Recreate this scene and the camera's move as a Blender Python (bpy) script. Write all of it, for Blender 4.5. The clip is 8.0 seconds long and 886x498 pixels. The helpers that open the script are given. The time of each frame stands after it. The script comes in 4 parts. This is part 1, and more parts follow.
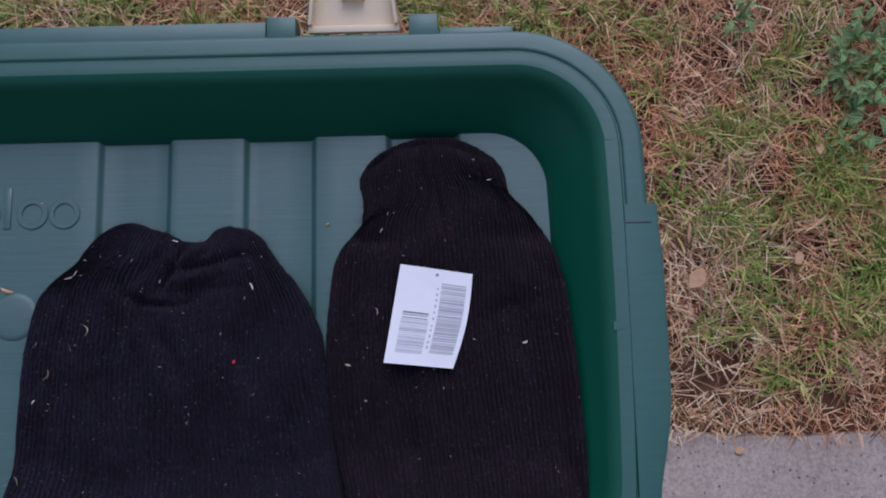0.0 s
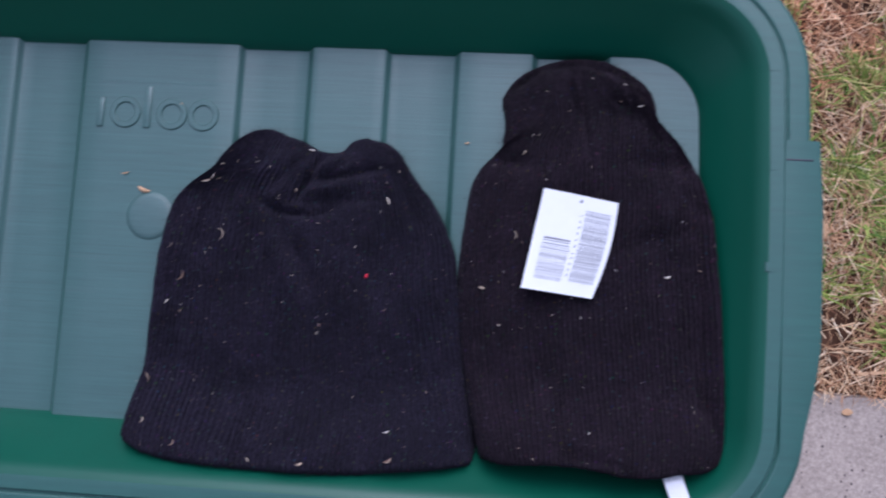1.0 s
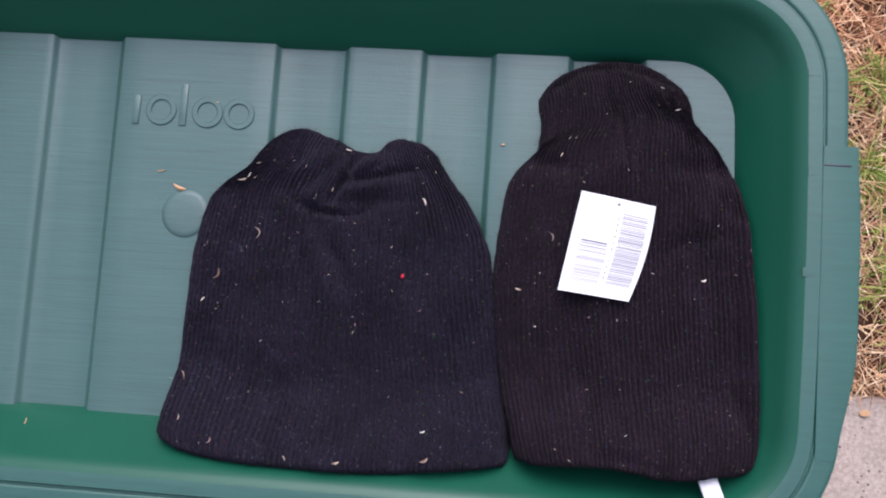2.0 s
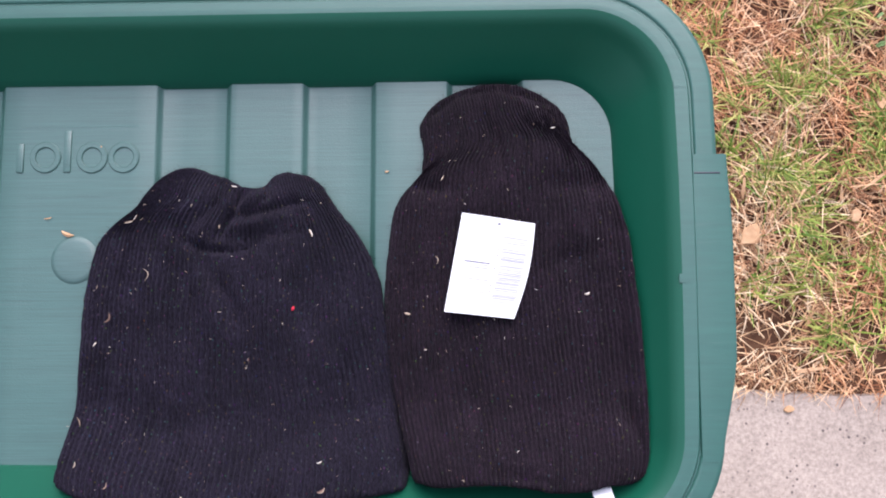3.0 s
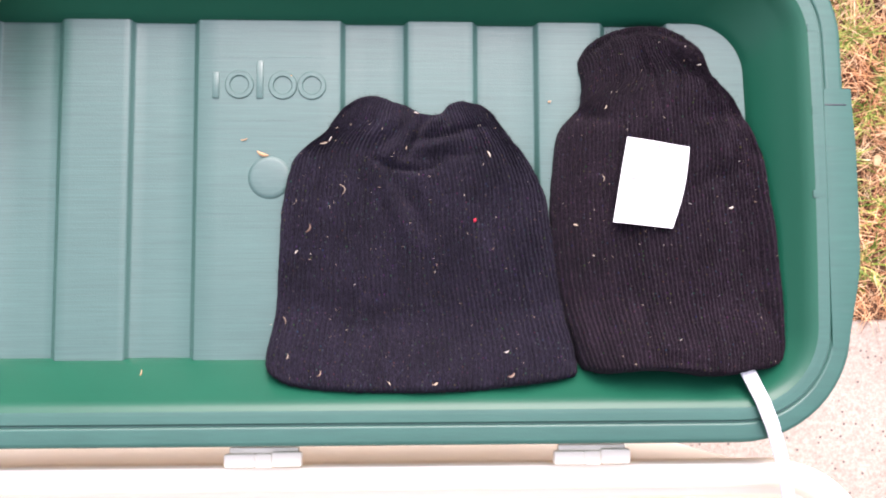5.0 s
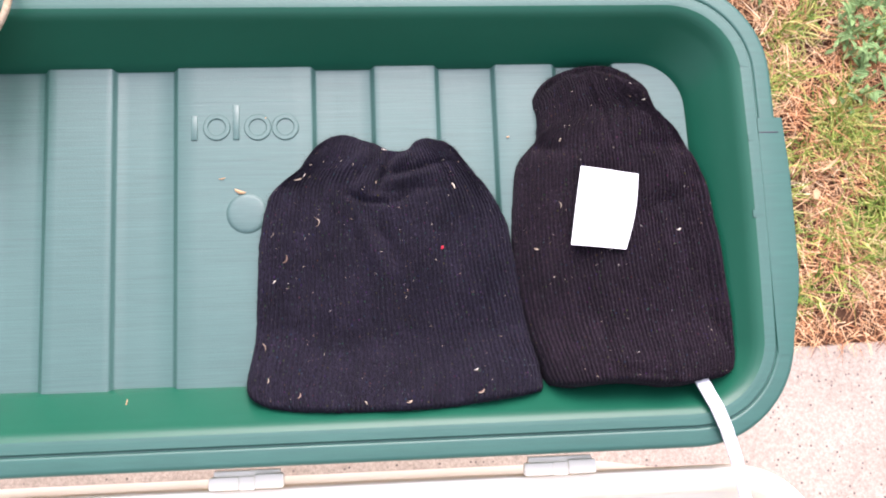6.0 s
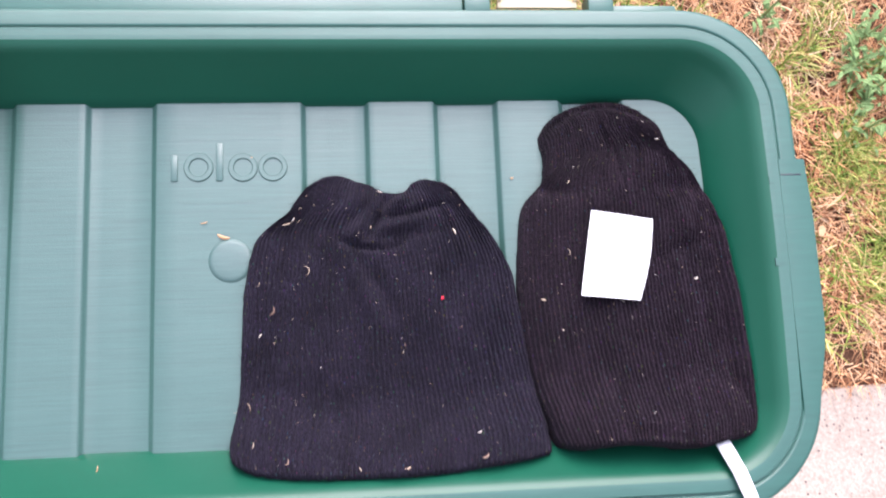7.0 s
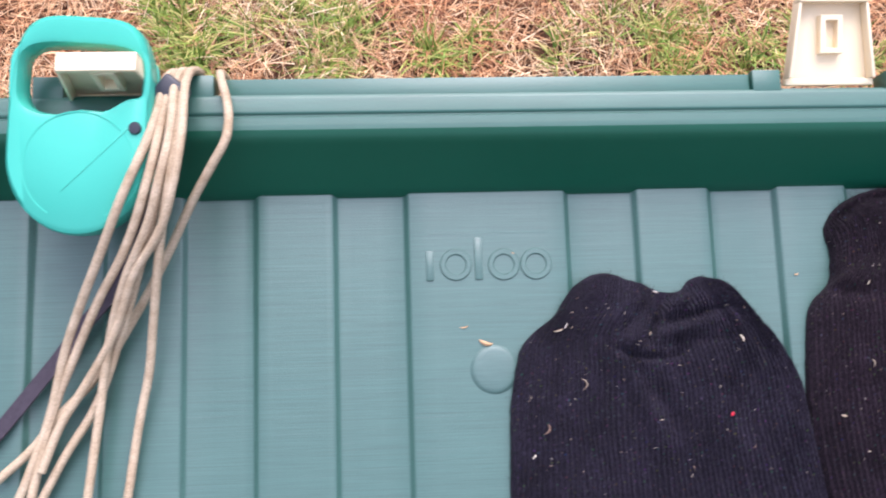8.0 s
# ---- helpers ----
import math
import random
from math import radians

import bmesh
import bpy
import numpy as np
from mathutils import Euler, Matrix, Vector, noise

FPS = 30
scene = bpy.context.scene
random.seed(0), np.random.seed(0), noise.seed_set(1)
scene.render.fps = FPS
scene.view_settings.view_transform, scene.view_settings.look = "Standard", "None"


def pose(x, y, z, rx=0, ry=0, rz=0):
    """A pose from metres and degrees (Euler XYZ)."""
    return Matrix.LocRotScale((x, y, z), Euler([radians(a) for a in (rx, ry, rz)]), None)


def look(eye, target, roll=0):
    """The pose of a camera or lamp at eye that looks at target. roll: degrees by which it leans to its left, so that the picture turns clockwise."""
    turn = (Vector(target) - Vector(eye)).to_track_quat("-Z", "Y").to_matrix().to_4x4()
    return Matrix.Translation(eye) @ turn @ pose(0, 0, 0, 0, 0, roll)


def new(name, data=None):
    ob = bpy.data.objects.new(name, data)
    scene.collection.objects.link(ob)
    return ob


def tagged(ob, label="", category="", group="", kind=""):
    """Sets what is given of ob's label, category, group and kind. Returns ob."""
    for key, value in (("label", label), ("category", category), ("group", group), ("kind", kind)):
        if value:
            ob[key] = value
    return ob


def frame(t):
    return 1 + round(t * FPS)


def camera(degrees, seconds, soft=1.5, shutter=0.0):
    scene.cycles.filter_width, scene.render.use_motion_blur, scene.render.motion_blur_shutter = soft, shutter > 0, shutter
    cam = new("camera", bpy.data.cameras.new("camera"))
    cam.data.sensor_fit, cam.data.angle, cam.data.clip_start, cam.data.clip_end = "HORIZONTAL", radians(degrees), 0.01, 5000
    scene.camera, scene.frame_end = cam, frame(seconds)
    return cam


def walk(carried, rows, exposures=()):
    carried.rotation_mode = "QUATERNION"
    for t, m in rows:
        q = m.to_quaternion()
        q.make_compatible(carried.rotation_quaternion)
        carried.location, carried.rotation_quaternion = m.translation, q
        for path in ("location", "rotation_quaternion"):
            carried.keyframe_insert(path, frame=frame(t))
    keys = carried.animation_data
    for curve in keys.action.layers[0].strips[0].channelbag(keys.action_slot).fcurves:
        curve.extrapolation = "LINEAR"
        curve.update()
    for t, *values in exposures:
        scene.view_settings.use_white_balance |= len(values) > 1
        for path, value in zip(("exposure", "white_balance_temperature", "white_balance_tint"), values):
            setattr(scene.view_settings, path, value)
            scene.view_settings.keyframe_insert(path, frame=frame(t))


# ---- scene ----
cam = camera(51.2, 8.0, soft=1.9, shutter=0.22)
PATH = [
    (0, (0.323, -0.061, 1.28), (0.307, 0.269, -0.693), -4.0),
    (0.5, (0.312, -0.058, 1.271), (0.271, 0.267, -0.702), -7.0),
    (1, (0.272, -0.073, 1.262), (0.112, 0.131, -0.721), -35.0),
    (1.2, (0.217, -0.074, 1.271), (0.042, 0.111, -0.713), -38.9),
    (2.3, (0.27, -0.068, 1.266), (0.14, 0.127, -0.721), -31.3),
    (2.5, (0.287, -0.067, 1.27), (0.19, 0.139, -0.717), -24.0),
    (2.6, (0.293, -0.064, 1.269), (0.204, 0.142, -0.718), -22.5),
    (3, (0.302, -0.064, 1.271), (0.216, 0.171, -0.714), -20.3),
    (3.5, (0.296, -0.074, 1.272), (0.193, 0.173, -0.71), -21.2),
    (4, (0.243, -0.077, 1.286), (0.044, 0.149, -0.691), -37.8),
    (4.5, (0.166, -0.093, 1.328), (0.105, 0.07, -0.665), -18.8),
    (4.7, (0.134, -0.099, 1.339), (0.143, 0.037, -0.657), 4.3),
    (5.8, (0.101, -0.146, 1.404), (0.246, 0.148, -0.569), 25.3),
    (6, (0.104, -0.147, 1.403), (0.267, 0.148, -0.568), 27.0),
    (6.5, (0.096, -0.151, 1.393), (0.293, 0.155, -0.573), 29.4),
    (7, (0.095, -0.116, 1.348), (0.298, 0.226, -0.612), 28.8),
    (7.5, (0.052, -0.021, 1.283), (0.112, 0.327, -0.685), 9.5),
    (8, (-0.079, -0.009, 1.278), (0.054, 0.303, -0.693), 21.5),
]
LIGHT = [(0.0, -1.25, 5380, 26), (0.5, -0.94, 5270, 26), (1.0, -0.62, 5330, 26), (2.5, 0.03, 6250, 26), (3.0, 0.2, 6050, 23), (3.5, 0.45, 6050, 24), (4.0, 0.68, 6200, 26),
         (4.5, 0.78, 6650, 27), (6.0, 0.74, 6400, 24), (6.5, 0.74, 6350, 24), (7.0, 0.76, 6200, 25), (7.5, 0.64, 6000, 24), (8.0, 0.5, 6050, 23)]
walk(cam, [(t, look(eye, target, roll)) for t, eye, target, roll in PATH], LIGHT)

FLOOR, RIM = 0.604, 0.650          # heights of the lid's tray floor and rim
LAND = 0.095                       # height of the lawn

# ---------------------------------------------------------------- world and sun
world = bpy.data.worlds.new("overcast_sky")
scene.world = world
world.use_nodes = True
wn, wl = world.node_tree.nodes, world.node_tree.links
sky = wn.new("ShaderNodeTexSky")
sky.sky_type = "NISHITA"
sky.sun_disc = False
sky.sun_elevation, sky.sun_rotation = radians(43), radians(7)
sky.dust_density, sky.air_density = 1.5, 1.0
grey = wn.new("ShaderNodeHueSaturation")
grey.inputs["Saturation"].default_value = 0.36
wl.new(sky.outputs[0], grey.inputs["Color"])
# overcast sky, bright overhead; horizon darkened further to stand for unseen houses and trees
where, split, climb, dome = wn.new("ShaderNodeTexCoord"), wn.new("ShaderNodeSeparateXYZ"), wn.new("ShaderNodeMapRange"), wn.new("ShaderNodeMix")
wl.new(where.outputs["Generated"], split.inputs[0])
wl.new(split.outputs["Z"], climb.inputs["Value"])
climb.inputs["From Min"].default_value, climb.inputs["From Max"].default_value = 0.0, 0.95
climb.inputs["To Min"].default_value, climb.inputs["To Max"].default_value = 0.10, 3.4
dome.data_type, dome.blend_type = "RGBA", "MULTIPLY"
dome.inputs[0].default_value = 1.0
wl.new(grey.outputs[0], dome.inputs[6])
wl.new(climb.outputs[0], dome.inputs[7])
wl.new(dome.outputs[2], wn["Background"].inputs["Color"])
wn["Background"].inputs["Strength"].default_value = 0.14
sun = new("sun", bpy.data.lights.new("sun", "SUN"))
sun.data.energy, sun.data.angle, sun.data.color = 2.3, radians(45), (1.0, 0.93, 0.85)
sun.matrix_world = look((0.4, 3.2, 3.0), (0, 0, 0))


# ---------------------------------------------------------------- material kit
def material(name, rough=0.5, metal=0.0, spec=0.5):
    m = bpy.data.materials.new(name)
    m.use_nodes = True
    b = m.node_tree.nodes["Principled BSDF"]
    b.inputs["Roughness"].default_value = rough
    b.inputs["Metallic"].default_value = metal
    b.inputs["Specular IOR Level"].default_value = spec
    return m, m.node_tree.nodes, m.node_tree.links, b


def coords(n, l, stretch=(1, 1, 1), source="Object"):
    tc, mp = n.new("ShaderNodeTexCoord"), n.new("ShaderNodeMapping")
    mp.inputs["Scale"].default_value = stretch
    l.new(tc.outputs[source], mp.inputs["Vector"])
    return mp.outputs[0]


def noise_tex(n, l, vec, size, detail=4.0, rough=0.6):
    t = n.new("ShaderNodeTexNoise")
    t.inputs["Scale"].default_value, t.inputs["Detail"].default_value, t.inputs["Roughness"].default_value = size, detail, rough
    l.new(vec, t.inputs["Vector"])
    return t.outputs["Fac"]


def ramp(n, l, fac, *stops):
    r = n.new("ShaderNodeValToRGB")
    e = r.color_ramp.elements
    while len(e) < len(stops):
        e.new(0.5)
    for k, (p, c) in enumerate(stops):
        e[k].position, e[k].color = p, (*c, 1) if len(c) == 3 else c
    l.new(fac, r.inputs[0])
    return r.outputs[0]


def mix(n, l, a, b, fac, mode="MIX"):
    m = n.new("ShaderNodeMix")
    m.data_type, m.blend_type = "RGBA", mode
    a_in, b_in, f_in = m.inputs[6], m.inputs[7], m.inputs[0]
    for sock, v in ((a_in, a), (b_in, b)):
        if isinstance(v, tuple):
            sock.default_value = (*v, 1)
        else:
            l.new(v, sock)
    if isinstance(fac, float):
        f_in.default_value = fac
    else:
        l.new(fac, f_in)
    return m.outputs[2]


def bump(n, l, b, height, strength, distance, before=None):
    bp = n.new("ShaderNodeBump")
    bp.inputs["Strength"].default_value, bp.inputs["Distance"].default_value = strength, distance
    l.new(height, bp.inputs["Height"])
    if before is not None:
        l.new(before, bp.inputs["Normal"])
    l.new(bp.outputs[0], b.inputs["Normal"])
    return bp.outputs[0]


def plastic(name, c1, c2, rough=0.42, streak=(3, 60, 60), scuff=0.3, gloss=0.5, drawn=0.0):
    m, n, l, b = material(name, rough, 0.0, gloss)
    v = coords(n, l)
    big = noise_tex(n, l, v, 9.0)
    base = ramp(n, l, big, (0.3, c1), (0.7, c2))
    sv = coords(n, l, streak)
    lines = noise_tex(n, l, sv, 9.0, 5.0, 0.65)
    worn = ramp(n, l, lines, (0.60, (0, 0, 0)), (0.78, (scuff, scuff, scuff)))
    if drawn:
        # fine rub marks drawn along the panel
        rub = ramp(n, l, noise_tex(n, l, sv, 14.0, 6.0, 0.7), (0.32, (1 - drawn,) * 3), (0.68, (1 + drawn,) * 3))
        base = mix(n, l, base, rub, 1.0, "MULTIPLY")
    pale = tuple(min(1, 0.6 * x + 0.10) for x in c2)
    l.new(mix(n, l, base, pale, worn), b.inputs["Base Color"])
    rr = ramp(n, l, noise_tex(n, l, sv, 4.0, 4.0), (0.3, (rough - 0.15 * scuff,) * 3), (0.7, (rough + 0.25 * scuff,) * 3))
    l.new(rr, b.inputs["Roughness"])
    nb = bump(n, l, b, noise_tex(n, l, v, 900.0, 2.0), 0.12, 0.001)
    bump(n, l, b, lines, 0.4 * scuff, 0.0006, nb)
    return m


def island_colour(name, stops, rough=0.8, spec=0.3, patches=()):
    m, n, l, b = material(name, rough, 0.0, spec)
    g = n.new("ShaderNodeNewGeometry")
    c = ramp(n, l, g.outputs["Random Per Island"], *stops)
    v = coords(n, l)
    if patches:
        drift = ramp(n, l, noise_tex(n, l, v, 5.0, 3.0), (0.38, patches[0]), (0.60, patches[1]))
        c = mix(n, l, c, drift, 1.0, "MULTIPLY")
    f = ramp(n, l, noise_tex(n, l, v, 60.0, 3.0), (0.3, (0.7, 0.7, 0.7)), (0.7, (1.15, 1.15, 1.15)))
    l.new(mix(n, l, c, f, 1.0, "MULTIPLY"), b.inputs["Base Color"])
    return m


def knit(name, c1, c2):
    m, n, l, b = material(name, 1.0, 0.0, 0.06)
    uv = coords(n, l, (1, 1, 1), "UV")
    v = coords(n, l)
    cloud = noise_tex(n, l, v, 25.0, 4.0)
    base = ramp(n, l, cloud, (0.3, c1), (0.7, c2))
    fuzz = noise_tex(n, l, coords(n, l, (1, 0.4, 1)), 800.0, 4.0, 0.75)
    fz = ramp(n, l, fuzz, (0.38, (0.42, 0.42, 0.45)), (0.64, (1.85, 1.8, 1.85)))
    col = mix(n, l, base, fz, 1.0, "MULTIPLY")
    # coloured flecks spun into the yarn
    fl = n.new("ShaderNodeTexVoronoi")
    fl.inputs["Scale"].default_value = 260.0
    l.new(v, fl.inputs["Vector"])
    pick = ramp(n, l, fl.outputs["Distance"], (0.12, (0.6, 0.6, 0.6)), (0.20, (0, 0, 0)))
    tint = n.new("ShaderNodeHueSaturation")
    tint.inputs["Saturation"].default_value, tint.inputs["Value"].default_value = 0.95, 0.16
    l.new(fl.outputs["Color"], tint.inputs["Color"])
    l.new(mix(n, l, col, tint.outputs[0], pick), b.inputs["Base Color"])
    b.inputs["Sheen Weight"].default_value = 0.03
    b.inputs["Sheen Roughness"].default_value = 0.6
    st = n.new("ShaderNodeTexWave")
    st.wave_type, st.bands_direction = "BANDS", "Y"
    st.inputs["Scale"].default_value, st.inputs["Distortion"].default_value = 1.0, 1.5
    sc = n.new("ShaderNodeMapping")
    sc.inputs["Scale"].default_value = (60, 80, 1)
    l.new(uv, sc.inputs["Vector"])
    l.new(sc.outputs[0], st.inputs["Vector"])
    nb = bump(n, l, b, st.outputs["Fac"], 0.6, 0.0012)
    bump(n, l, b, fuzz, 0.7, 0.0012, nb)
    return m


def plain(name, c1, c2, rough=0.5, size=40.0, relief=0.15, spec=0.5):
    m, n, l, b = material(name, rough, 0.0, spec)
    v = coords(n, l)
    l.new(ramp(n, l, noise_tex(n, l, v, size, 5.0), (0.3, c1), (0.7, c2)), b.inputs["Base Color"])
    bump(n, l, b, noise_tex(n, l, v, size * 12, 3.0), relief, 0.001)
    return m


# one green plastic split: wall colour darkened for shade, rim paled for sky sheen
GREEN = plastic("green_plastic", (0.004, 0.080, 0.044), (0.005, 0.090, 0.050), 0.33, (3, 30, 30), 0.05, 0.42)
GREEN_RIM = plastic("sheen_scuffed_green_rim", (0.016, 0.092, 0.067), (0.023, 0.106, 0.079), 0.42, (1.5, 20, 20), 0.22, 0.8, 0.10)
# floor has rubbed streaks; its paler base colour stands in for sky sheen
GREEN_FLOOR = plastic("sheen_scuffed_green_floor", (0.032, 0.099, 0.080), (0.041, 0.113, 0.092), 0.40, (1.2, 90, 60), 0.34, 1.0, 0.22)
BOSS_GREEN = plastic("boss_green_plastic", (0.036, 0.100, 0.084), (0.050, 0.116, 0.100), 0.50, (3, 70, 60), 0.4, 1.0, 0.15)
CREAM = plastic("cream_plastic", (0.80, 0.66, 0.44), (0.83, 0.70, 0.49), 0.45, (20, 20, 20), 0.15)
BODY_CREAM = plastic("pale_cream_plastic", (0.88, 0.82, 0.68), (0.91, 0.86, 0.74), 0.45, (20, 20, 20), 0.1)
TEAL = plastic("teal_plastic", (0.035, 0.41, 0.31), (0.05, 0.45, 0.345), 0.25, (20, 20, 20), 0.05)
NAVY_KNIT = knit("navy_knit", (0.0105, 0.0090, 0.0156), (0.0190, 0.0156, 0.0264))
BLACK_KNIT = knit("black_knit", (0.0126, 0.0083, 0.0125), (0.0216, 0.0138, 0.0206))
PAPER = plain("white_card", (0.86, 0.86, 0.85), (0.90, 0.90, 0.89), 0.55, 60.0, 0.05)
INK = plain("grey_ink", (0.20, 0.20, 0.22), (0.28, 0.28, 0.30), 0.6, 400.0, 0.05)
WEBBING = plain("white_webbing", (0.74, 0.75, 0.78), (0.84, 0.84, 0.86), 0.8, 300.0, 0.6)
BLACK_TAPE = plain("dark_tape", (0.030, 0.022, 0.034), (0.048, 0.036, 0.052), 0.75, 300.0, 0.5)
BLACK_PLASTIC = plain("black_plastic", (0.02, 0.02, 0.03), (0.03, 0.03, 0.045), 0.4, 80.0, 0.1)
SOIL = plain("soil_thatch", (0.050, 0.024, 0.016), (0.16, 0.085, 0.048), 0.95, 45.0, 1.0, 0.1)
LINT = island_colour("pale_lint", ((0.0, (0.22, 0.13, 0.10)), (0.35, (0.45, 0.33, 0.23)), (0.7, (0.68, 0.58, 0.44)), (1.0, (0.84, 0.80, 0.74))), 0.8)
RED = plain("red_thread", (0.60, 0.02, 0.05), (0.70, 0.04, 0.07), 0.7)
CHIP = plain("wood_chip", (0.52, 0.30, 0.15), (0.66, 0.43, 0.25), 0.85, 120.0, 0.6, 0.2)
STRAW = island_colour("dry_straw", ((0.0, (0.16, 0.060, 0.032)), (0.25, (0.46, 0.25, 0.13)), (0.6, (0.74, 0.49, 0.27)), (1.0, (0.94, 0.79, 0.55))), 0.75, 0.3, ((0.95, 0.69, 0.55), (1.10, 1.07, 1.02)))
BLADE = island_colour("grass_blade", ((0.0, (0.10, 0.20, 0.025)), (0.45, (0.25, 0.34, 0.05)), (0.75, (0.44, 0.46, 0.11)), (1.0, (0.66, 0.52, 0.21))), 0.6, 0.35)
WEED = island_colour("weed_leaf", ((0.0, (0.15, 0.27, 0.08)), (1.0, (0.30, 0.42, 0.18))), 0.6, 0.35)


def concrete_material():
    m, n, l, b = material("worn_concrete", 0.9, 0.0, 0.2)
    v = coords(n, l)
    base = ramp(n, l, noise_tex(n, l, v, 7.0, 6.0), (0.3, (0.355, 0.295, 0.245)), (0.7, (0.445, 0.375, 0.315)))
    grain = ramp(n, l, noise_tex(n, l, v, 220.0, 5.0, 0.7), (0.35, (0.72, 0.72, 0.72)), (0.62, (1.12, 1.12, 1.12)))
    col = mix(n, l, base, grain, 1.0, "MULTIPLY")
    vo = n.new("ShaderNodeTexVoronoi")
    vo.inputs["Scale"].default_value = 120.0
    l.new(v, vo.inputs["Vector"])
    pit = ramp(n, l, vo.outputs["Distance"], (0.14, (1, 1, 1)), (0.27, (0, 0, 0)))
    gate = ramp(n, l, vo.outputs["Color"], (0.60, (0, 0, 0)), (0.68, (0.95, 0.95, 0.95)))
    spot = mix(n, l, pit, gate, 1.0, "MULTIPLY")
    l.new(mix(n, l, col, (0.11, 0.09, 0.085), spot), b.inputs["Base Color"])
    bump(n, l, b, noise_tex(n, l, v, 160.0, 6.0, 0.7), 0.5, 0.003)
    return m


CONCRETE = concrete_material()


# ---------------------------------------------------------------- object kit
def thing(name, at, label, category, group="", kind=""):
    e = new(name)
    e.location = at
    e.empty_display_size = 0.05
    bpy.context.view_layer.update()
    return tagged(e, label, category, group, kind)


def to_mesh(name, bm, mat, smooth=True):
    bmesh.ops.recalc_face_normals(bm, faces=bm.faces)
    me = bpy.data.meshes.new(name)
    bm.to_mesh(me)
    bm.free()
    me.materials.append(mat)
    if smooth:
        me.shade_smooth()
        me.set_sharp_from_angle(angle=radians(38))
    return me


def root_of(ob):
    while ob.parent:
        ob = ob.parent
    return ob


def part(name, bm, mat, parent, label="", smooth=True):
    """Links a bmesh, in world coordinates, as one mesh object under a thing or a part."""
    ob = new(name, to_mesh(name, bm, mat, smooth))
    ob.parent = parent
    if parent.parent is None:
        ob.matrix_parent_inverse = Matrix.Translation(-parent.location)
    return tagged(ob, label)


def box(bm, lo, hi, bevel=0.0, m=None):
    r = bmesh.ops.create_cube(bm, size=1)
    vs = r["verts"]
    c, s = [(a + b) / 2 for a, b in zip(lo, hi)], [b - a for a, b in zip(lo, hi)]
    for v in vs:
        v.co = Vector((v.co.x * s[0] + c[0], v.co.y * s[1] + c[1], v.co.z * s[2] + c[2]))
    if bevel:
        es = {e for v in vs for e in v.link_edges}
        out = bmesh.ops.bevel(bm, geom=list(es), offset=bevel, segments=2, affect="EDGES", profile=0.5)
        vs = list({v for f in out["faces"] for v in f.verts} | {v for v in vs if v.is_valid})
    if m is not None:
        for v in vs:
            v.co = m @ v.co
    return vs


def outline(hx, hy, r, n=14, bulge=0.0):
    """A rounded rectangle, anticlockwise; bulge bows the short ends outwards."""
    pts = []
    for cx, cy, a0 in ((hx - r, hy - r, 0), (-hx + r, hy - r, 90), (-hx + r, -hy + r, 180), (hx - r, -hy + r, 270)):
        for k in range(n + 1):
            a = radians(a0 + 90 * k / n)
            pts.append((cx + r * math.cos(a), cy + r * math.sin(a)))
        # straight runs are divided so that the ends can bow
        nx = pts[-1]
        if a0 in (90, 270):
            for k in range(1, 8):
                f = k / 8
                y0 = nx[1]
                pts.append((nx[0], y0 + f * (-2 * y0)))
    out = []
    for x, y in pts:
        k = 1 - min(1, abs(y) / hy) ** 2
        out.append((x + math.copysign(bulge * k, x) if abs(x) > hx - r else x, y))
    return out


def loft(bm, rings, caps=(False, False)):
    rows = [[bm.verts.new(p) for p in ring] for ring in rings]
    for a, b in zip(rows, rows[1:]):
        for k in range(len(a)):
            bm.faces.new((a[k], a[(k + 1) % len(a)], b[(k + 1) % len(b)], b[k]))
    if caps[0]:
        bm.faces.new(rows[0])
    if caps[1]:
        bm.faces.new(rows[-1])
    return rows


def smoothstep(a, b, x):
    t = min(1, max(0, (x - a) / (b - a)))
    return t * t * (3 - 2 * t)


def lerp_table(table, x):
    """Smooth interpolation through a few (x, value) pairs."""
    xs, ys = [p[0] for p in table], [p[1] for p in table]
    if x <= xs[0]:
        return ys[0]
    if x >= xs[-1]:
        return ys[-1]
    k = max(i for i in range(len(xs)) if xs[i] <= x)
    k = min(k, len(xs) - 2)
    h = xs[k + 1] - xs[k]
    t = (x - xs[k]) / h
    m0 = (ys[k + 1] - ys[max(k - 1, 0)]) / (xs[k + 1] - xs[max(k - 1, 0)])
    m1 = (ys[min(k + 2, len(xs) - 1)] - ys[k]) / (xs[min(k + 2, len(xs) - 1)] - xs[k])
    return ((2 * t**3 - 3 * t**2 + 1) * ys[k] + (t**3 - 2 * t**2 + t) * h * m0 + (-2 * t**3 + 3 * t**2) * ys[k + 1] + (t**3 - t**2) * h * m1)


def tube(name, pts, radius, mat, parent, label="", res=6):
    """A bent cord."""
    cu = bpy.data.curves.new(name, "CURVE")
    cu.dimensions = "3D"
    cu.resolution_u = res
    for strand in pts:
        sp = cu.splines.new("BEZIER")
        sp.bezier_points.add(len(strand) - 1)
        for bp, p in zip(sp.bezier_points, strand):
            bp.co = p
            bp.handle_left_type = bp.handle_right_type = "AUTO"
    cu.bevel_depth, cu.bevel_resolution = radius, 3
    tmp = new("tmp_curve", cu)
    me = bpy.data.meshes.new_from_object(tmp.evaluated_get(bpy.context.evaluated_depsgraph_get()))
    bpy.data.objects.remove(tmp)
    bpy.data.curves.remove(cu)
    me.materials.clear()
    me.materials.append(mat)
    me.shade_smooth()
    ob = new(name, me)
    if parent is not None:
        ob.parent = parent
        ob.matrix_parent_inverse = Matrix.Translation(-root_of(parent).location)
    return tagged(ob, label)


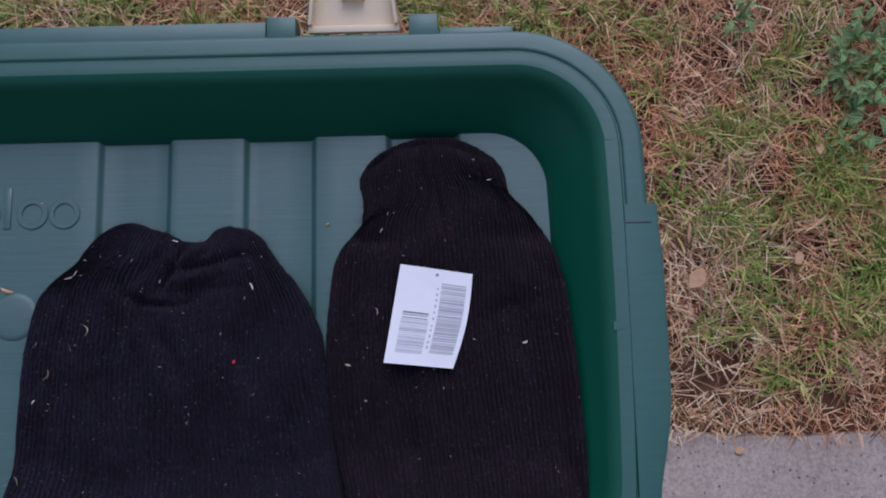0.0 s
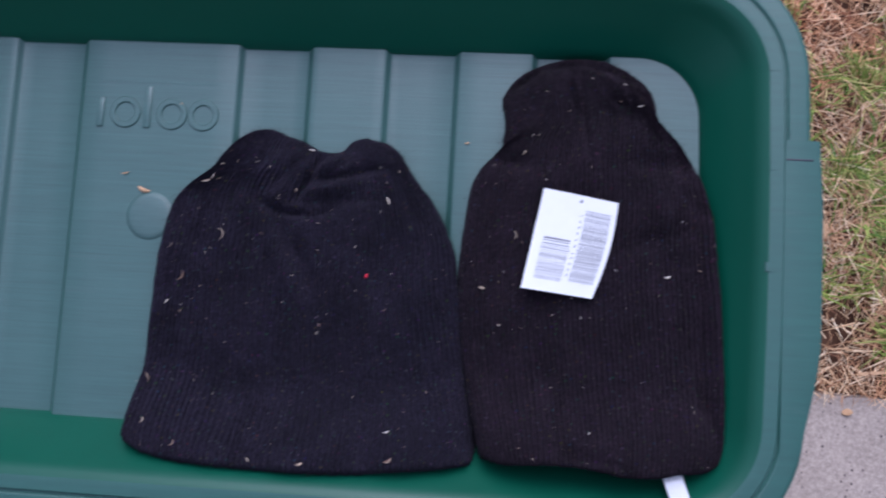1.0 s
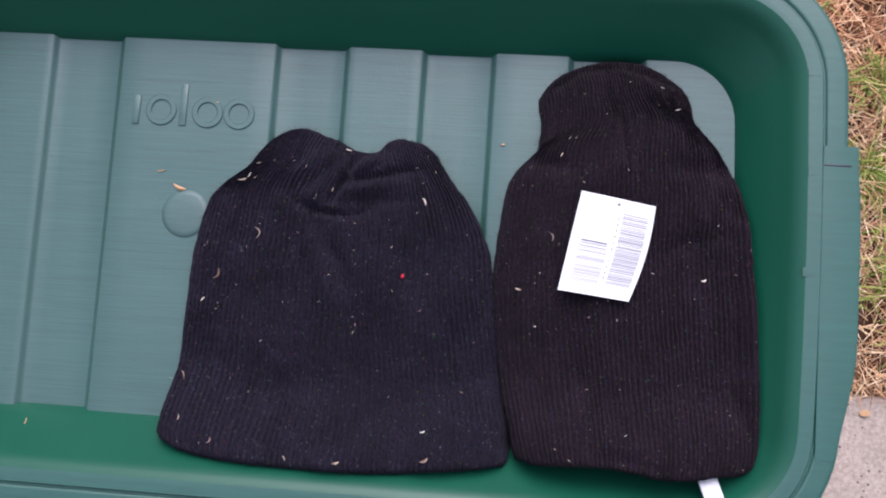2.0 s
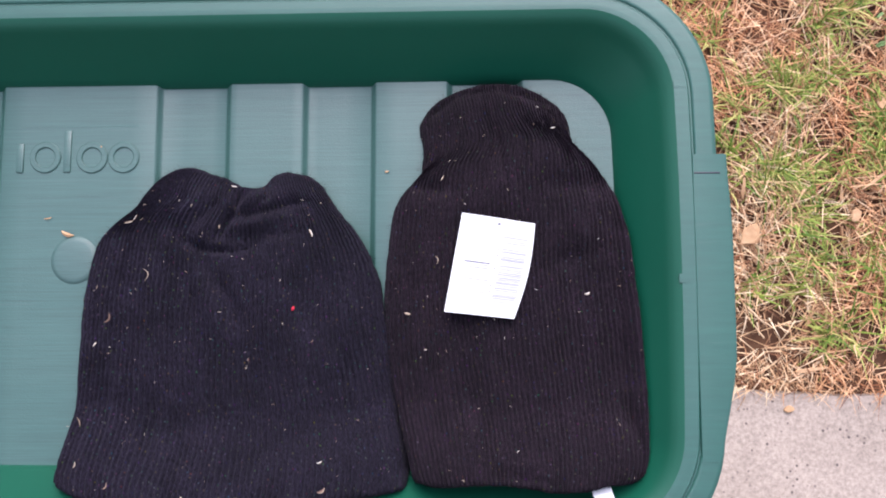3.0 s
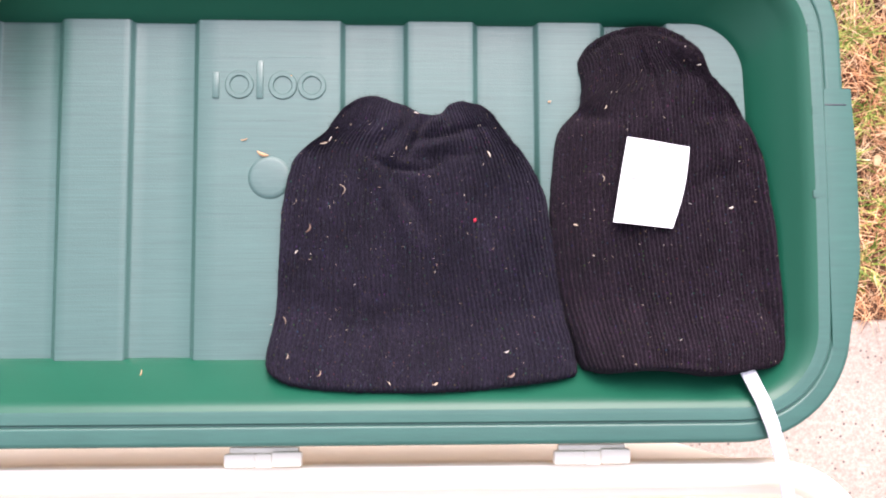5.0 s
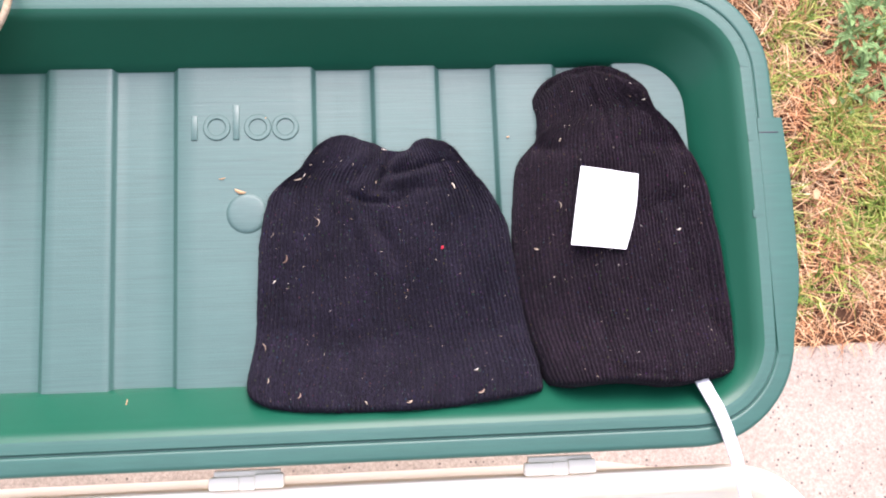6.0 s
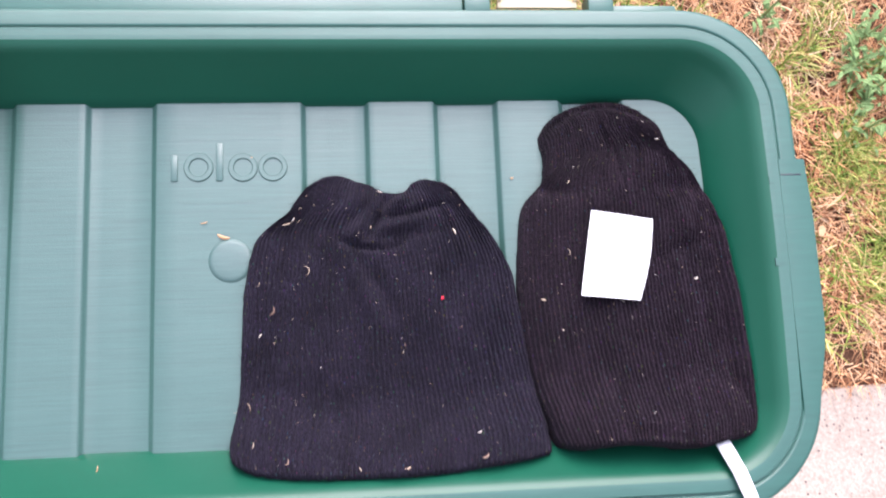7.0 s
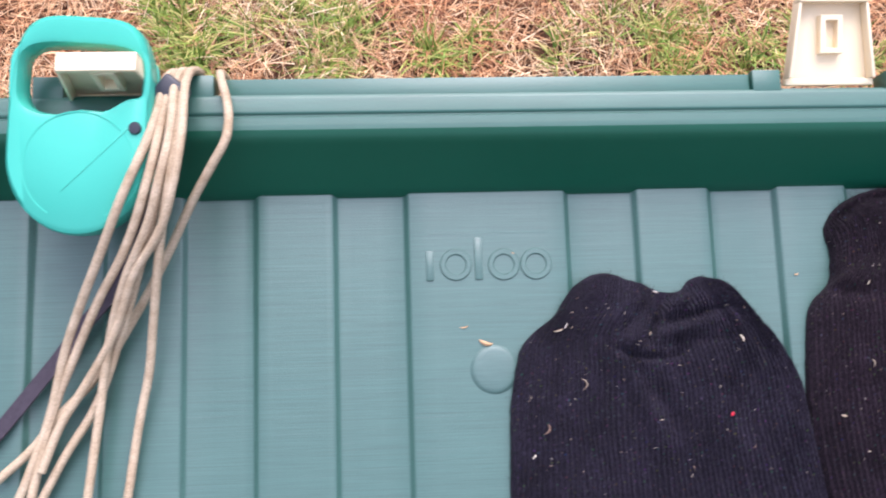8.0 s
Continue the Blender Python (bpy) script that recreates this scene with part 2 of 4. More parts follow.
def ribbon(bm, pts, wide, thick):
    """A flat band along pts; wide gives its half-width vectors."""
    rows = []
    for k, p in enumerate(pts):
        p = Vector(p)
        d = (Vector(pts[min(k + 1, len(pts) - 1)]) - Vector(pts[max(k - 1, 0)])).normalized()
        w = Vector(wide[k] if isinstance(wide, list) else wide)
        nrm = d.cross(w).normalized() * (thick / 2)
        rows.append([bm.verts.new(q) for q in (p - w + nrm, p + w + nrm, p + w - nrm, p - w - nrm)])
    for a, b in zip(rows, rows[1:]):
        for k in range(4):
            bm.faces.new((a[k], a[(k + 1) % 4], b[(k + 1) % 4], b[k]))
    bm.faces.new(rows[0])
    bm.faces.new(rows[-1])


# ---------------------------------------------------------------- ground, slab
def ground_sheet():
    bm = bmesh.new()
    xs = [-300, -40, -6] + [-2 + 0.1 * k for k in range(46)] + [6, 40, 300]
    ys = [-300, -40, -6, -0.2] + [-0.1 + 0.1 * k for k in range(22)] + [6, 40, 300]
    grid = [[bm.verts.new((x, y, LAND - 0.012 + (0.012 * noise.noise((x * 4, y * 4, 0)) if -2 < x < 3 and -0.15 < y < 3 else 0))) for x in xs] for y in ys]
    for r0, r1 in zip(grid, grid[1:]):
        for k in range(len(xs) - 1):
            bm.faces.new((r0[k], r0[k + 1], r1[k + 1], r1[k]))
    ob = new("ground", to_mesh("ground", bm, SOIL))
    tagged(ob, "bare soil and dead thatch under patchy lawn", "ground", kind="structure")


SLAB = LAND + 0.008


def slab():
    bm = bmesh.new()
    n = 120
    rows = []
    for k in range(n + 1):
        x = -3 + 6 * k / n
        e = -0.103 + 0.010 * noise.noise((x * 6, 0, 3)) + 0.006 * noise.noise((x * 30, 0, 3))
        rows.append([bm.verts.new(p) for p in ((x, -4, LAND - 0.10), (x, -4, SLAB), (x, e - 0.012, SLAB), (x, e - 0.003, SLAB - 0.004), (x, e, LAND - 0.01), (x, e, LAND - 0.10))])
    for a, b in zip(rows, rows[1:]):
        for k in range(5):
            bm.faces.new((a[k], b[k], b[k + 1], a[k + 1]))
    ob = new("pavement", to_mesh("pavement", bm, CONCRETE))
    tagged(ob, "pale pitted concrete slab beside the lawn", "concrete slab", kind="structure")


def unseen_wall():
    bm = bmesh.new()
    # unseen dark wall added behind the camera so the tray reflects less light
    box(bm, (-6, -4.3, LAND - 0.05), (6, -4.0, 3.2), 0.01)
    ob = new("added_wall_south", to_mesh("added_wall_south", bm, plain("dark_blocker", (0.07, 0.055, 0.045), (0.10, 0.08, 0.065), 0.8, 6.0, 0.3)))
    tagged(ob, "unseen plain dark wall added to dim reflections in the tray", "wall", kind="structure")


ground_sheet()
slab()
unseen_wall()

# ---------------------------------------------------------------- the cooler
HX, HY, RAD = 0.426, 0.172, 0.056      # inner lip of the rim
PROFILE = ((-0.0355, 0.596), (-0.0330, 0.603), (-0.0313, 0.607), (-0.0280, 0.6125), (-0.0105, 0.6345), (-0.0070, 0.6390), (-0.0040, 0.6430), (-0.0010, 0.6463), (0.0020, 0.6485), (0.0050, 0.6497), (0.0080, RIM), (0.0088, RIM), (0.0132, RIM),
           (0.0140, RIM), (0.0148, 0.6490), (0.0154, 0.6472), (0.0164, 0.6472), (0.0170, 0.6482), (0.018, 0.6487), (0.0190, 0.6487), (0.0280, 0.6484), (0.0292, 0.6482), (0.0312, 0.6470), (0.0322, 0.644),
           (0.0322, 0.622), (0.0305, 0.613), (0.024, 0.604), (0.010, 0.596), (-0.020, 0.588), (-0.036, 0.586))
STEPS = (0.0602, 0.1125, 0.1705, 0.2215, 0.2780, 0.3300)    # panel edges, from the middle
LIP = 9                                # where the wall passes into the rim
EDGES = [s * e for e in STEPS for s in (1, -1)]


def panel_height(x):
    """Raised and sunken panels of the tray floor alternate."""
    a, h, sign = abs(x), 0.0, 1.0
    for e in STEPS:
        h += -sign * smoothstep(e - 0.0029, e + 0.0029, a)
        sign = -sign
    return FLOOR + 0.0048 * h + 0.0012


def tray_height(x, y):
    """The inside surface of the tray at a place, for what lies on it."""
    qx, qy = abs(x) - (HX - RAD), abs(y) - (HY - RAD)
    d = math.hypot(max(qx, 0), max(qy, 0)) + min(max(qx, qy), 0) - RAD
    z = FLOOR
    for (o0, z0), (o1, z1) in zip(PROFILE[:LIP + 2], PROFILE[1:]):
        if o0 <= d <= o1:
            z = z0 + (z1 - z0) * (d - o0) / (o1 - o0)
    if d > PROFILE[LIP + 2][0]:
        z = RIM
    return max(z, FLOOR + 0.001)


def cooler():
    c = thing("storage_cooler", (0, -0.4335, SLAB), "cream plastic cooler with its green ribbed lid folded open", "cooler")
    bm = bmesh.new()
    rings = [[(x, y, z) for x, y in outline(HX + o, HY + o, max(RAD + o, 0.042), bulge=0.004)] for o, z in PROFILE]
    loft(bm, rings[LIP:], (False, True))
    lid = part("lid", bm, GREEN_RIM, c, "scuffed green lid folded open, inside up, colour paled for sky sheen")
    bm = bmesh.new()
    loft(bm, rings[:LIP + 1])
    part("tray_wall", bm, GREEN, lid, "glossy green sloping tray wall, colour darkened for shade")
    # ribbed floor
    bm = bmesh.new()
    xs = {-0.40 + 0.8 * k / 40 for k in range(41)}
    for e in EDGES:
        xs |= {e + 0.0029 * f for f in (-1, -0.6, -0.3, 0, 0.3, 0.6, 1)}
    xs = sorted(xs)
    ys = [-0.144 + 0.288 * k / 24 for k in range(25)]
    grid = [[bm.verts.new((x, y, panel_height(x))) for x in xs] for y in ys]
    for r0, r1 in zip(grid, grid[1:]):
        for k in range(len(xs) - 1):
            bm.faces.new((r0[k], r0[k + 1], r1[k + 1], r1[k]))
    part("tray_floor", bm, GREEN_FLOOR, lid, "scuffed green floor with raised ribs, base paled for sky sheen")
    # raised maker's mark as plain rings and bars
    top = panel_height(0) + 0.0012
    bm = bmesh.new()
    for lo, hi in (((-0.0465, 0.0740), (-0.0410, 0.0960)), ((-0.0105, 0.0740), (-0.0050, 0.1055))):
        box(bm, (*lo, top - 0.004), (*hi, top), 0.0006)
    for cx, cy in ((-0.0245, 0.0855), (0.0110, 0.0850), (0.0350, 0.0850)):
        rings = []
        for ro, dz in ((1.0, -0.004), (1.0, -0.0005), (0.95, 0.0), (0.68, 0.0), (0.63, -0.0005), (0.63, -0.004)):
            rings.append([(cx + 0.0118 * ro * math.cos(a), cy + 0.0118 * ro * math.sin(a), top + dz) for a in [2 * math.pi * k / 32 for k in range(32)]])
        loft(bm, rings)
    part("embossed_mark", bm, GREEN_FLOOR, lid, "raised plain rings and bars in green plastic")
    # drain boss
    bm = bmesh.new()
    rings = [[(0.0012 + r * math.cos(2 * math.pi * k / 40), 0.0082 + r * math.sin(2 * math.pi * k / 40), FLOOR + h) for k in range(40)]
             for r, h in ((0.0182, 0.0008), (0.0172, 0.0017), (0.0158, 0.0025), (0.0136, 0.0029), (0.008, 0.0032), (0.0015, 0.0033))]
    loft(bm, rings, (False, True))
    part("drain_boss", bm, BOSS_GREEN, lid, "low round pale green boss")
    for x0, x1, y in ((-0.046, 0.046, 0.1090), (-0.040, 0.030, 0.0560), (-0.042, 0.012, -0.0245)):
        bm = bmesh.new()
        box(bm, (x0, y - 0.0004, top - 0.003), (x1, y + 0.0004, top - 0.00108))
        part("mould_line", bm, GREEN_FLOOR, lid, smooth=False)
    # end grips, stepping out of the rim
    for s in (1, -1):
        bm = bmesh.new()
        rows = []
        for k in range(13):
            y = 0.0735 - 0.205 * k / 12
            xo = 0.4705 - 0.0025 * smoothstep(0.02, 0.075, y) - 0.0135 * (1 - smoothstep(-0.150, -0.055, y))
            rows.append([(s * x, y, z) for x, z in ((0.4440, 0.642), (0.4440, 0.6478), (0.4446, 0.6490), (xo - 0.003, 0.6488), (xo - 0.0008, 0.6478), (xo, 0.6450), (xo, 0.612), (0.450, 0.610))])
        loft(bm, rows, (True, True))
        part("end_grip", bm, GREEN_RIM, lid)
        bm = bmesh.new()
        box(bm, (min(s * 0.4450, s * 0.4625), 0.0599, 0.6470), (max(s * 0.4450, s * 0.4625), 0.0611, 0.6493), 0.0003)
        part("grip_line", bm, BLACK_PLASTIC, lid, "thin black line across the grip")
    for y in (0.123, 0.056, -0.011):
        bm = bmesh.new()
        w = 0.0035 if y != 0.056 else 0.0018
        box(bm, (0.4365 - w, y - 0.003, 0.6470), (0.4365 + w, y + 0.003, 0.6502))
        part("rim_pip", bm, GREEN_RIM, lid, smooth=False)
    # far-side blocks and bars beside the latches
    for cx in (0.2555, -0.2555):
        for s in (1, -1):
            bm = bmesh.new()
            x0 = cx + s * 0.0515
            box(bm, (x0 - 0.0105, 0.2015, 0.625), (x0 + 0.0105, 0.2180, 0.6478), 0.0008)
            part("latch_block", bm, GREEN_RIM, lid)
        bm = bmesh.new()
        box(bm, (cx - 0.043, 0.198, 0.618), (cx + 0.043, 0.2065, 0.640), 0.0010)
        part("latch_seat", bm, GREEN_RIM, lid)
    bm = bmesh.new()
    box(bm, (-0.1880, 0.198, 0.622), (0.1925, 0.2160, 0.6448), 0.0015)
    part("rim_ledge", bm, GREEN_RIM, lid)
    bm = bmesh.new()
    box(bm, (0.318, 0.196, 0.622), (0.372, 0.2090, 0.6440), 0.0015)
    part("rim_ledge", bm, GREEN_RIM, lid)
    return c


def latch(c, cx, turn, lean):
    """A cream latch: a shallow tapered tray with a slotted boss, hinged at the rim."""
    m = Matrix.Translation((cx, 0.2105, 0.632)) @ pose(0, 0, 0, turn, 0, lean)
    w0, w1, ln, t = 0.0335, 0.0255, 0.064, 0.0022
    def shaped(lo, hi):
        bm = bmesh.new()
        box(bm, lo, hi, 0.0006)
        for v in bm.verts:
            v.co.x *= 1 - (1 - w1 / w0) * v.co.y / ln
            v.co = m @ v.co
        return bm
    plate = part("latch", shaped((-w0, 0, 0), (w0, ln, t)), CREAM, c, "cream plastic latch swung open")
    for lo, hi in (((-w0, 0.0052, t), (-w0 + 0.0026, ln - 0.0042, 0.012)), ((w0 - 0.0026, 0.0052, t), (w0, ln - 0.0042, 0.012)), ((-w0, ln - 0.004, t), (w0, ln, 0.013)), ((-w0, 0, t), (w0, 0.005, 0.007))):
        part("latch_wall", shaped(lo, hi), CREAM, plate)
    bm = bmesh.new()
    frames = []
    for hx, y0, y1, z in ((0.0085, 0.023, 0.051, t), (0.0085, 0.023, 0.051, 0.0085), (0.0080, 0.0235, 0.0505, 0.0090), (0.0050, 0.0265, 0.0475, 0.0090), (0.0045, 0.027, 0.047, 0.0085), (0.0045, 0.027, 0.047, t)):
        frames.append([m @ Vector(p) for p in ((-hx, y0, z), (hx, y0, z), (hx, y1, z), (-hx, y1, z))])
    loft(bm, frames)
    part("slot", bm, CREAM, plate)


def hinge(c, cx):
    bm = bmesh.new()
    box(bm, (cx - 0.031, -0.2235, 0.612), (cx - 0.006, -0.2125, 0.6215), 0.0022)
    box(bm, (cx + 0.006, -0.2230, 0.613), (cx + 0.030, -0.2110, 0.6225), 0.0022)
    box(bm, (cx - 0.007, -0.2240, 0.6125), (cx + 0.007, -0.2125, 0.6205), 0.0018)
    box(bm, (cx - 0.027, -0.2130, 0.6110), (cx + 0.027, -0.2080, 0.6180), 0.0010)
    part("hinge", bm, BODY_CREAM, c, "cream plastic hinge knuckle")


def cream_body(c):
    """The open box that the lid belongs to: a thick rounded rim, sloping inner walls and a floor."""
    def ring(o, z):
        return [(x, y - 0.4335, z) for x, y in outline(0.490 + o, 0.210 + o, 0.078 + o, 18)]
    bm = bmesh.new()
    loft(bm, [ring(o, z) for o, z in ((-0.045, SLAB), (-0.036, SLAB + 0.006), (-0.032, SLAB + 0.03), (-0.012, 0.560), (-0.010, 0.585), (-0.001, 0.588), (0.0, 0.591), (0.0, 0.6085), (-0.0015, 0.6110), (-0.005, 0.6120))], (True, False))
    part("body", bm, BODY_CREAM, c, "cream plastic insulated body")
    bm = bmesh.new()
    loft(bm, [ring(o, z) for o, z in ((-0.005, 0.6120), (-0.0150, 0.6120), (-0.0185, 0.6105), (-0.0210, 0.6060), (-0.0225, 0.594), (-0.0240, 0.590), (-0.030, 0.588), (-0.033, 0.582), (-0.048, 0.190), (-0.058, 0.172), (-0.074, 0.168))], (False, True))
    part("liner", bm, BODY_CREAM, c, "cream moulded inner liner")


cooler_thing = cooler()
latch(cooler_thing, 0.2555, 14, 0)
latch(cooler_thing, -0.2600, 84, 0)
for hx in (0.2605, 0.0010, -0.2585):
    hinge(cooler_thing, hx)
cream_body(cooler_thing)
bm = bmesh.new()
strap_run = [(0.3740, -0.120, 0.622), (0.3770, -0.140, 0.634), (0.3800, -0.153, 0.6440), (0.3865, -0.172, 0.6525), (0.3930, -0.190, 0.6530), (0.4030, -0.215, 0.6430), (0.4130, -0.245, 0.6290), (0.4270, -0.290, 0.6050), (0.4380, -0.330, 0.5650)]
ribbon(bm, strap_run, [(0.0064, 0.0002 * k, -0.0008 * k) for k in range(9)], 0.0014)
part("lid_strap", bm, WEBBING, cooler_thing, "white webbing stay strap", smooth=False)


# ---------------------------------------------------------------- knitted things
def knit_body(name, left, right, top, bottom, puff, folds, ribs, mat, parent, label="", cols=380, rows_n=120):
    """A flattened knitted tube: ribs run from hem to crown. left, right: edges by height; top, bottom: ends by width."""
    bm = bmesh.new()
    uvl = bm.loops.layers.uv.new("knit")
    up = []
    for j in range(rows_n + 1):
        v = j / rows_n
        xl, xr = lerp_table(left, v), lerp_table(right, v)
        ru = []
        for i in range(cols + 1):
            u = -1 + 2 * i / cols
            x = xl + (xr - xl) * (u + 1) / 2
            yb, yt = lerp_table(bottom, u), lerp_table(top, u)
            y = yb + v * (yt - yb)
            edge_u = max(0.0, 1 - abs(u) ** 14) ** 0.5
            edge_v = min(1, max(0, (1 - v) / 0.07)) ** 0.5 * min(1, v / 0.015) ** 0.5
            base = tray_height(x, y)
            crown = puff(u, v)
            h = (max(crown - base, 0.007)) * edge_u * edge_v
            rib = 0.0016 * math.cos(math.pi * ribs * (u + 0.03 * noise.noise((u * 3, v * 3, 1)) + 0.004 * noise.noise((u * 40, v * 12, 4)))) * min(1, edge_u * 1.5) * (0.75 + 0.6 * noise.noise((u * 9, v * 14, 6)))
            lump = 0.0026 * noise.noise((x * 28, y * 22, 5)) + 0.0007 * noise.noise((x * 110, y * 60, 9))
            z = base + 0.0012 + max(h + (rib + lump) * min(1, h / 0.004) + folds(x, y) * min(1, h / 0.006), 0.0)
            jig = 0.0006 * noise.noise((x * 200, y * 200, 2))
            ru.append(bm.verts.new((x + jig, y + jig, z)))
        up.append(ru)
    for j in range(rows_n):
        for i in range(cols):
            f = bm.faces.new((up[j][i], up[j][i + 1], up[j + 1][i + 1], up[j + 1][i]))
            for lp, (a, b) in zip(f.loops, ((i, j), (i + 1, j), (i + 1, j + 1), (i, j + 1))):
                lp[uvl].uv = (a / cols, b / rows_n)
    # skirt down to the tray, then an underside
    rim = up[0] + [r[-1] for r in up[1:]] + up[-1][-2::-1] + [r[0] for r in up[-2:0:-1]]
    under = [bm.verts.new((v.co.x * 0.9995, v.co.y, tray_height(v.co.x, v.co.y) + 0.0006)) for v in rim]
    for k in range(len(rim)):
        bm.faces.new((rim[k], under[k], under[(k + 1) % len(rim)], rim[(k + 1) % len(rim)]))
    me = bpy.data.meshes.new(name)
    bmesh.ops.recalc_face_normals(bm, faces=bm.faces)
    bm.to_mesh(me)
    bm.free()
    me.materials.append(mat)
    me.shade_smooth()
    ob = new(name, me)
    if parent is not None:
        ob.parent = parent
        ob.matrix_parent_inverse = Matrix.Translation(-root_of(parent).location)
    tagged(ob, label)
    return ob


def crease(x, y, x0, y0, x1, y1, width, depth):
    """A soft groove (or ridge) along a short line."""
    dx, dy = x1 - x0, y1 - y0
    t = ((x - x0) * dx + (y - y0) * dy) / (dx * dx + dy * dy)
    tc = min(1, max(0, t))
    d = math.hypot(x - x0 - tc * dx, y - y0 - tc * dy)
    return depth * math.exp(-((d / width) ** 2)) * (1 - 0.6 * abs(2 * tc - 1) ** 2)


def beanie_folds(x, y):
    """The gathered crown: a deep tuck under the notch, a curved pleat, soft ridges spreading down from it."""
    return (crease(x, y, 0.131, 0.064, 0.120, 0.040, 0.0035, -0.012) + crease(x, y, 0.120, 0.040, 0.112, 0.022, 0.0035, -0.010)
            + crease(x, y, 0.086, 0.022, 0.100, 0.014, 0.0030, -0.004) + crease(x, y, 0.100, 0.014, 0.124, 0.012, 0.0028, -0.006)
            + crease(x, y, 0.124, 0.012, 0.142, 0.017, 0.0030, -0.004) + crease(x, y, 0.098, 0.021, 0.106, 0.034, 0.0045, 0.005)
            + crease(x, y, 0.094, 0.006, 0.116, -0.050, 0.0060, 0.005) + crease(x, y, 0.108, 0.002, 0.130, -0.040, 0.0060, -0.004)
            + crease(x, y, 0.122, 0.046, 0.150, 0.058, 0.0040, 0.005) + crease(x, y, 0.118, 0.036, 0.176, 0.049, 0.0035, -0.005)
            + crease(x, y, 0.118, 0.028, 0.160, 0.038, 0.0040, 0.004) + crease(x, y, 0.122, 0.020, 0.170, 0.026, 0.0040, -0.003)
            + crease(x, y, 0.080, 0.036, 0.100, 0.054, 0.0050, 0.005) + crease(x, y, 0.092, 0.030, 0.112, 0.052, 0.0035, -0.004)
            + crease(x, y, 0.150, 0.066, 0.143, 0.048, 0.0040, -0.005) + crease(x, y, 0.072, 0.050, 0.062, 0.010, 0.0080, -0.003)
            + crease(x, y, 0.150, 0.000, 0.160, -0.070, 0.0120, 0.003) + crease(x, y, 0.060, -0.020, 0.055, -0.110, 0.0140, 0.003)
            + crease(x, y, 0.200, 0.020, 0.215, -0.060, 0.0100, 0.003))


beanie_thing = thing("knit_beanie", (0.13, -0.04, FLOOR), "dark navy ribbed knit beanie lying flat in the tray", "knit hat")
beanie = knit_body(
    "knit_tube",
    ((0, 0.0040), (0.015, 0.0015), (0.05, 0.0005), (0.10, 0.0020), (0.22, 0.0075), (0.37, 0.0090), (0.48, 0.0100), (0.59, 0.0110), (0.68, 0.0140), (0.745, 0.0170), (0.80, 0.0210), (0.85, 0.0310), (0.90, 0.0455), (0.95, 0.0530), (1, 0.0610)),
    ((0, 0.2460), (0.02, 0.2490), (0.10, 0.2495), (0.21, 0.2435), (0.34, 0.2385), (0.47, 0.2345), (0.58, 0.2310), (0.68, 0.2275), (0.77, 0.2195), (0.84, 0.2105), (0.89, 0.2020), (0.94, 0.1935), (1, 0.1855)),
    ((-1, 0.0665), (-0.79, 0.0745), (-0.57, 0.0765), (-0.33, 0.0715), (-0.13, 0.0670), (0.03, 0.0620), (0.18, 0.0608), (0.30, 0.0622), (0.40, 0.0690), (0.56, 0.0725), (0.73, 0.0705), (0.86, 0.0680), (1, 0.0610)),
    ((-1, -0.1490), (-0.94, -0.1545), (-0.85, -0.1590), (-0.67, -0.1625), (-0.36, -0.1645), (0.01, -0.1650), (0.32, -0.1640), (0.57, -0.1610), (0.81, -0.1580), (1, -0.1540)),
    lambda u, v: 0.6155 + 0.007 * (1 - abs(u) ** 3) + 0.022 * (1 - smoothstep(0, 0.28, v)) - 0.004 * smoothstep(0.7, 1, v),
    beanie_folds, 62, NAVY_KNIT, beanie_thing)


def mask_folds(x, y):
    """A turned seam round the crown, a middle seam, slack across the neck and a wavy hem."""
    return (crease(x, y, 0.262, 0.110, 0.285, 0.1265, 0.0030, -0.0060) + crease(x, y, 0.285, 0.1265, 0.312, 0.1300, 0.0030, -0.0060)
            + crease(x, y, 0.312, 0.1300, 0.350, 0.1190, 0.0030, -0.0060) + crease(x, y, 0.309, 0.126, 0.320, 0.050, 0.0022, -0.0045)
            + crease(x, y, 0.246, 0.060, 0.278, 0.054, 0.0070, -0.0060) + crease(x, y, 0.345, 0.056, 0.392, 0.060, 0.0080, -0.0050)
            + crease(x, y, 0.365, 0.045, 0.375, 0.000, 0.0080, 0.0040) + crease(x, y, 0.340, -0.020, 0.350, -0.110, 0.0120, 0.0030)
            + crease(x, y, 0.290, -0.060, 0.300, -0.120, 0.0100, -0.0030) + crease(x, y, 0.345, 0.000, 0.385, 0.012, 0.0060, -0.0030)
            + crease(x, y, 0.310, -0.140, 0.345, -0.146, 0.0060, -0.0050))


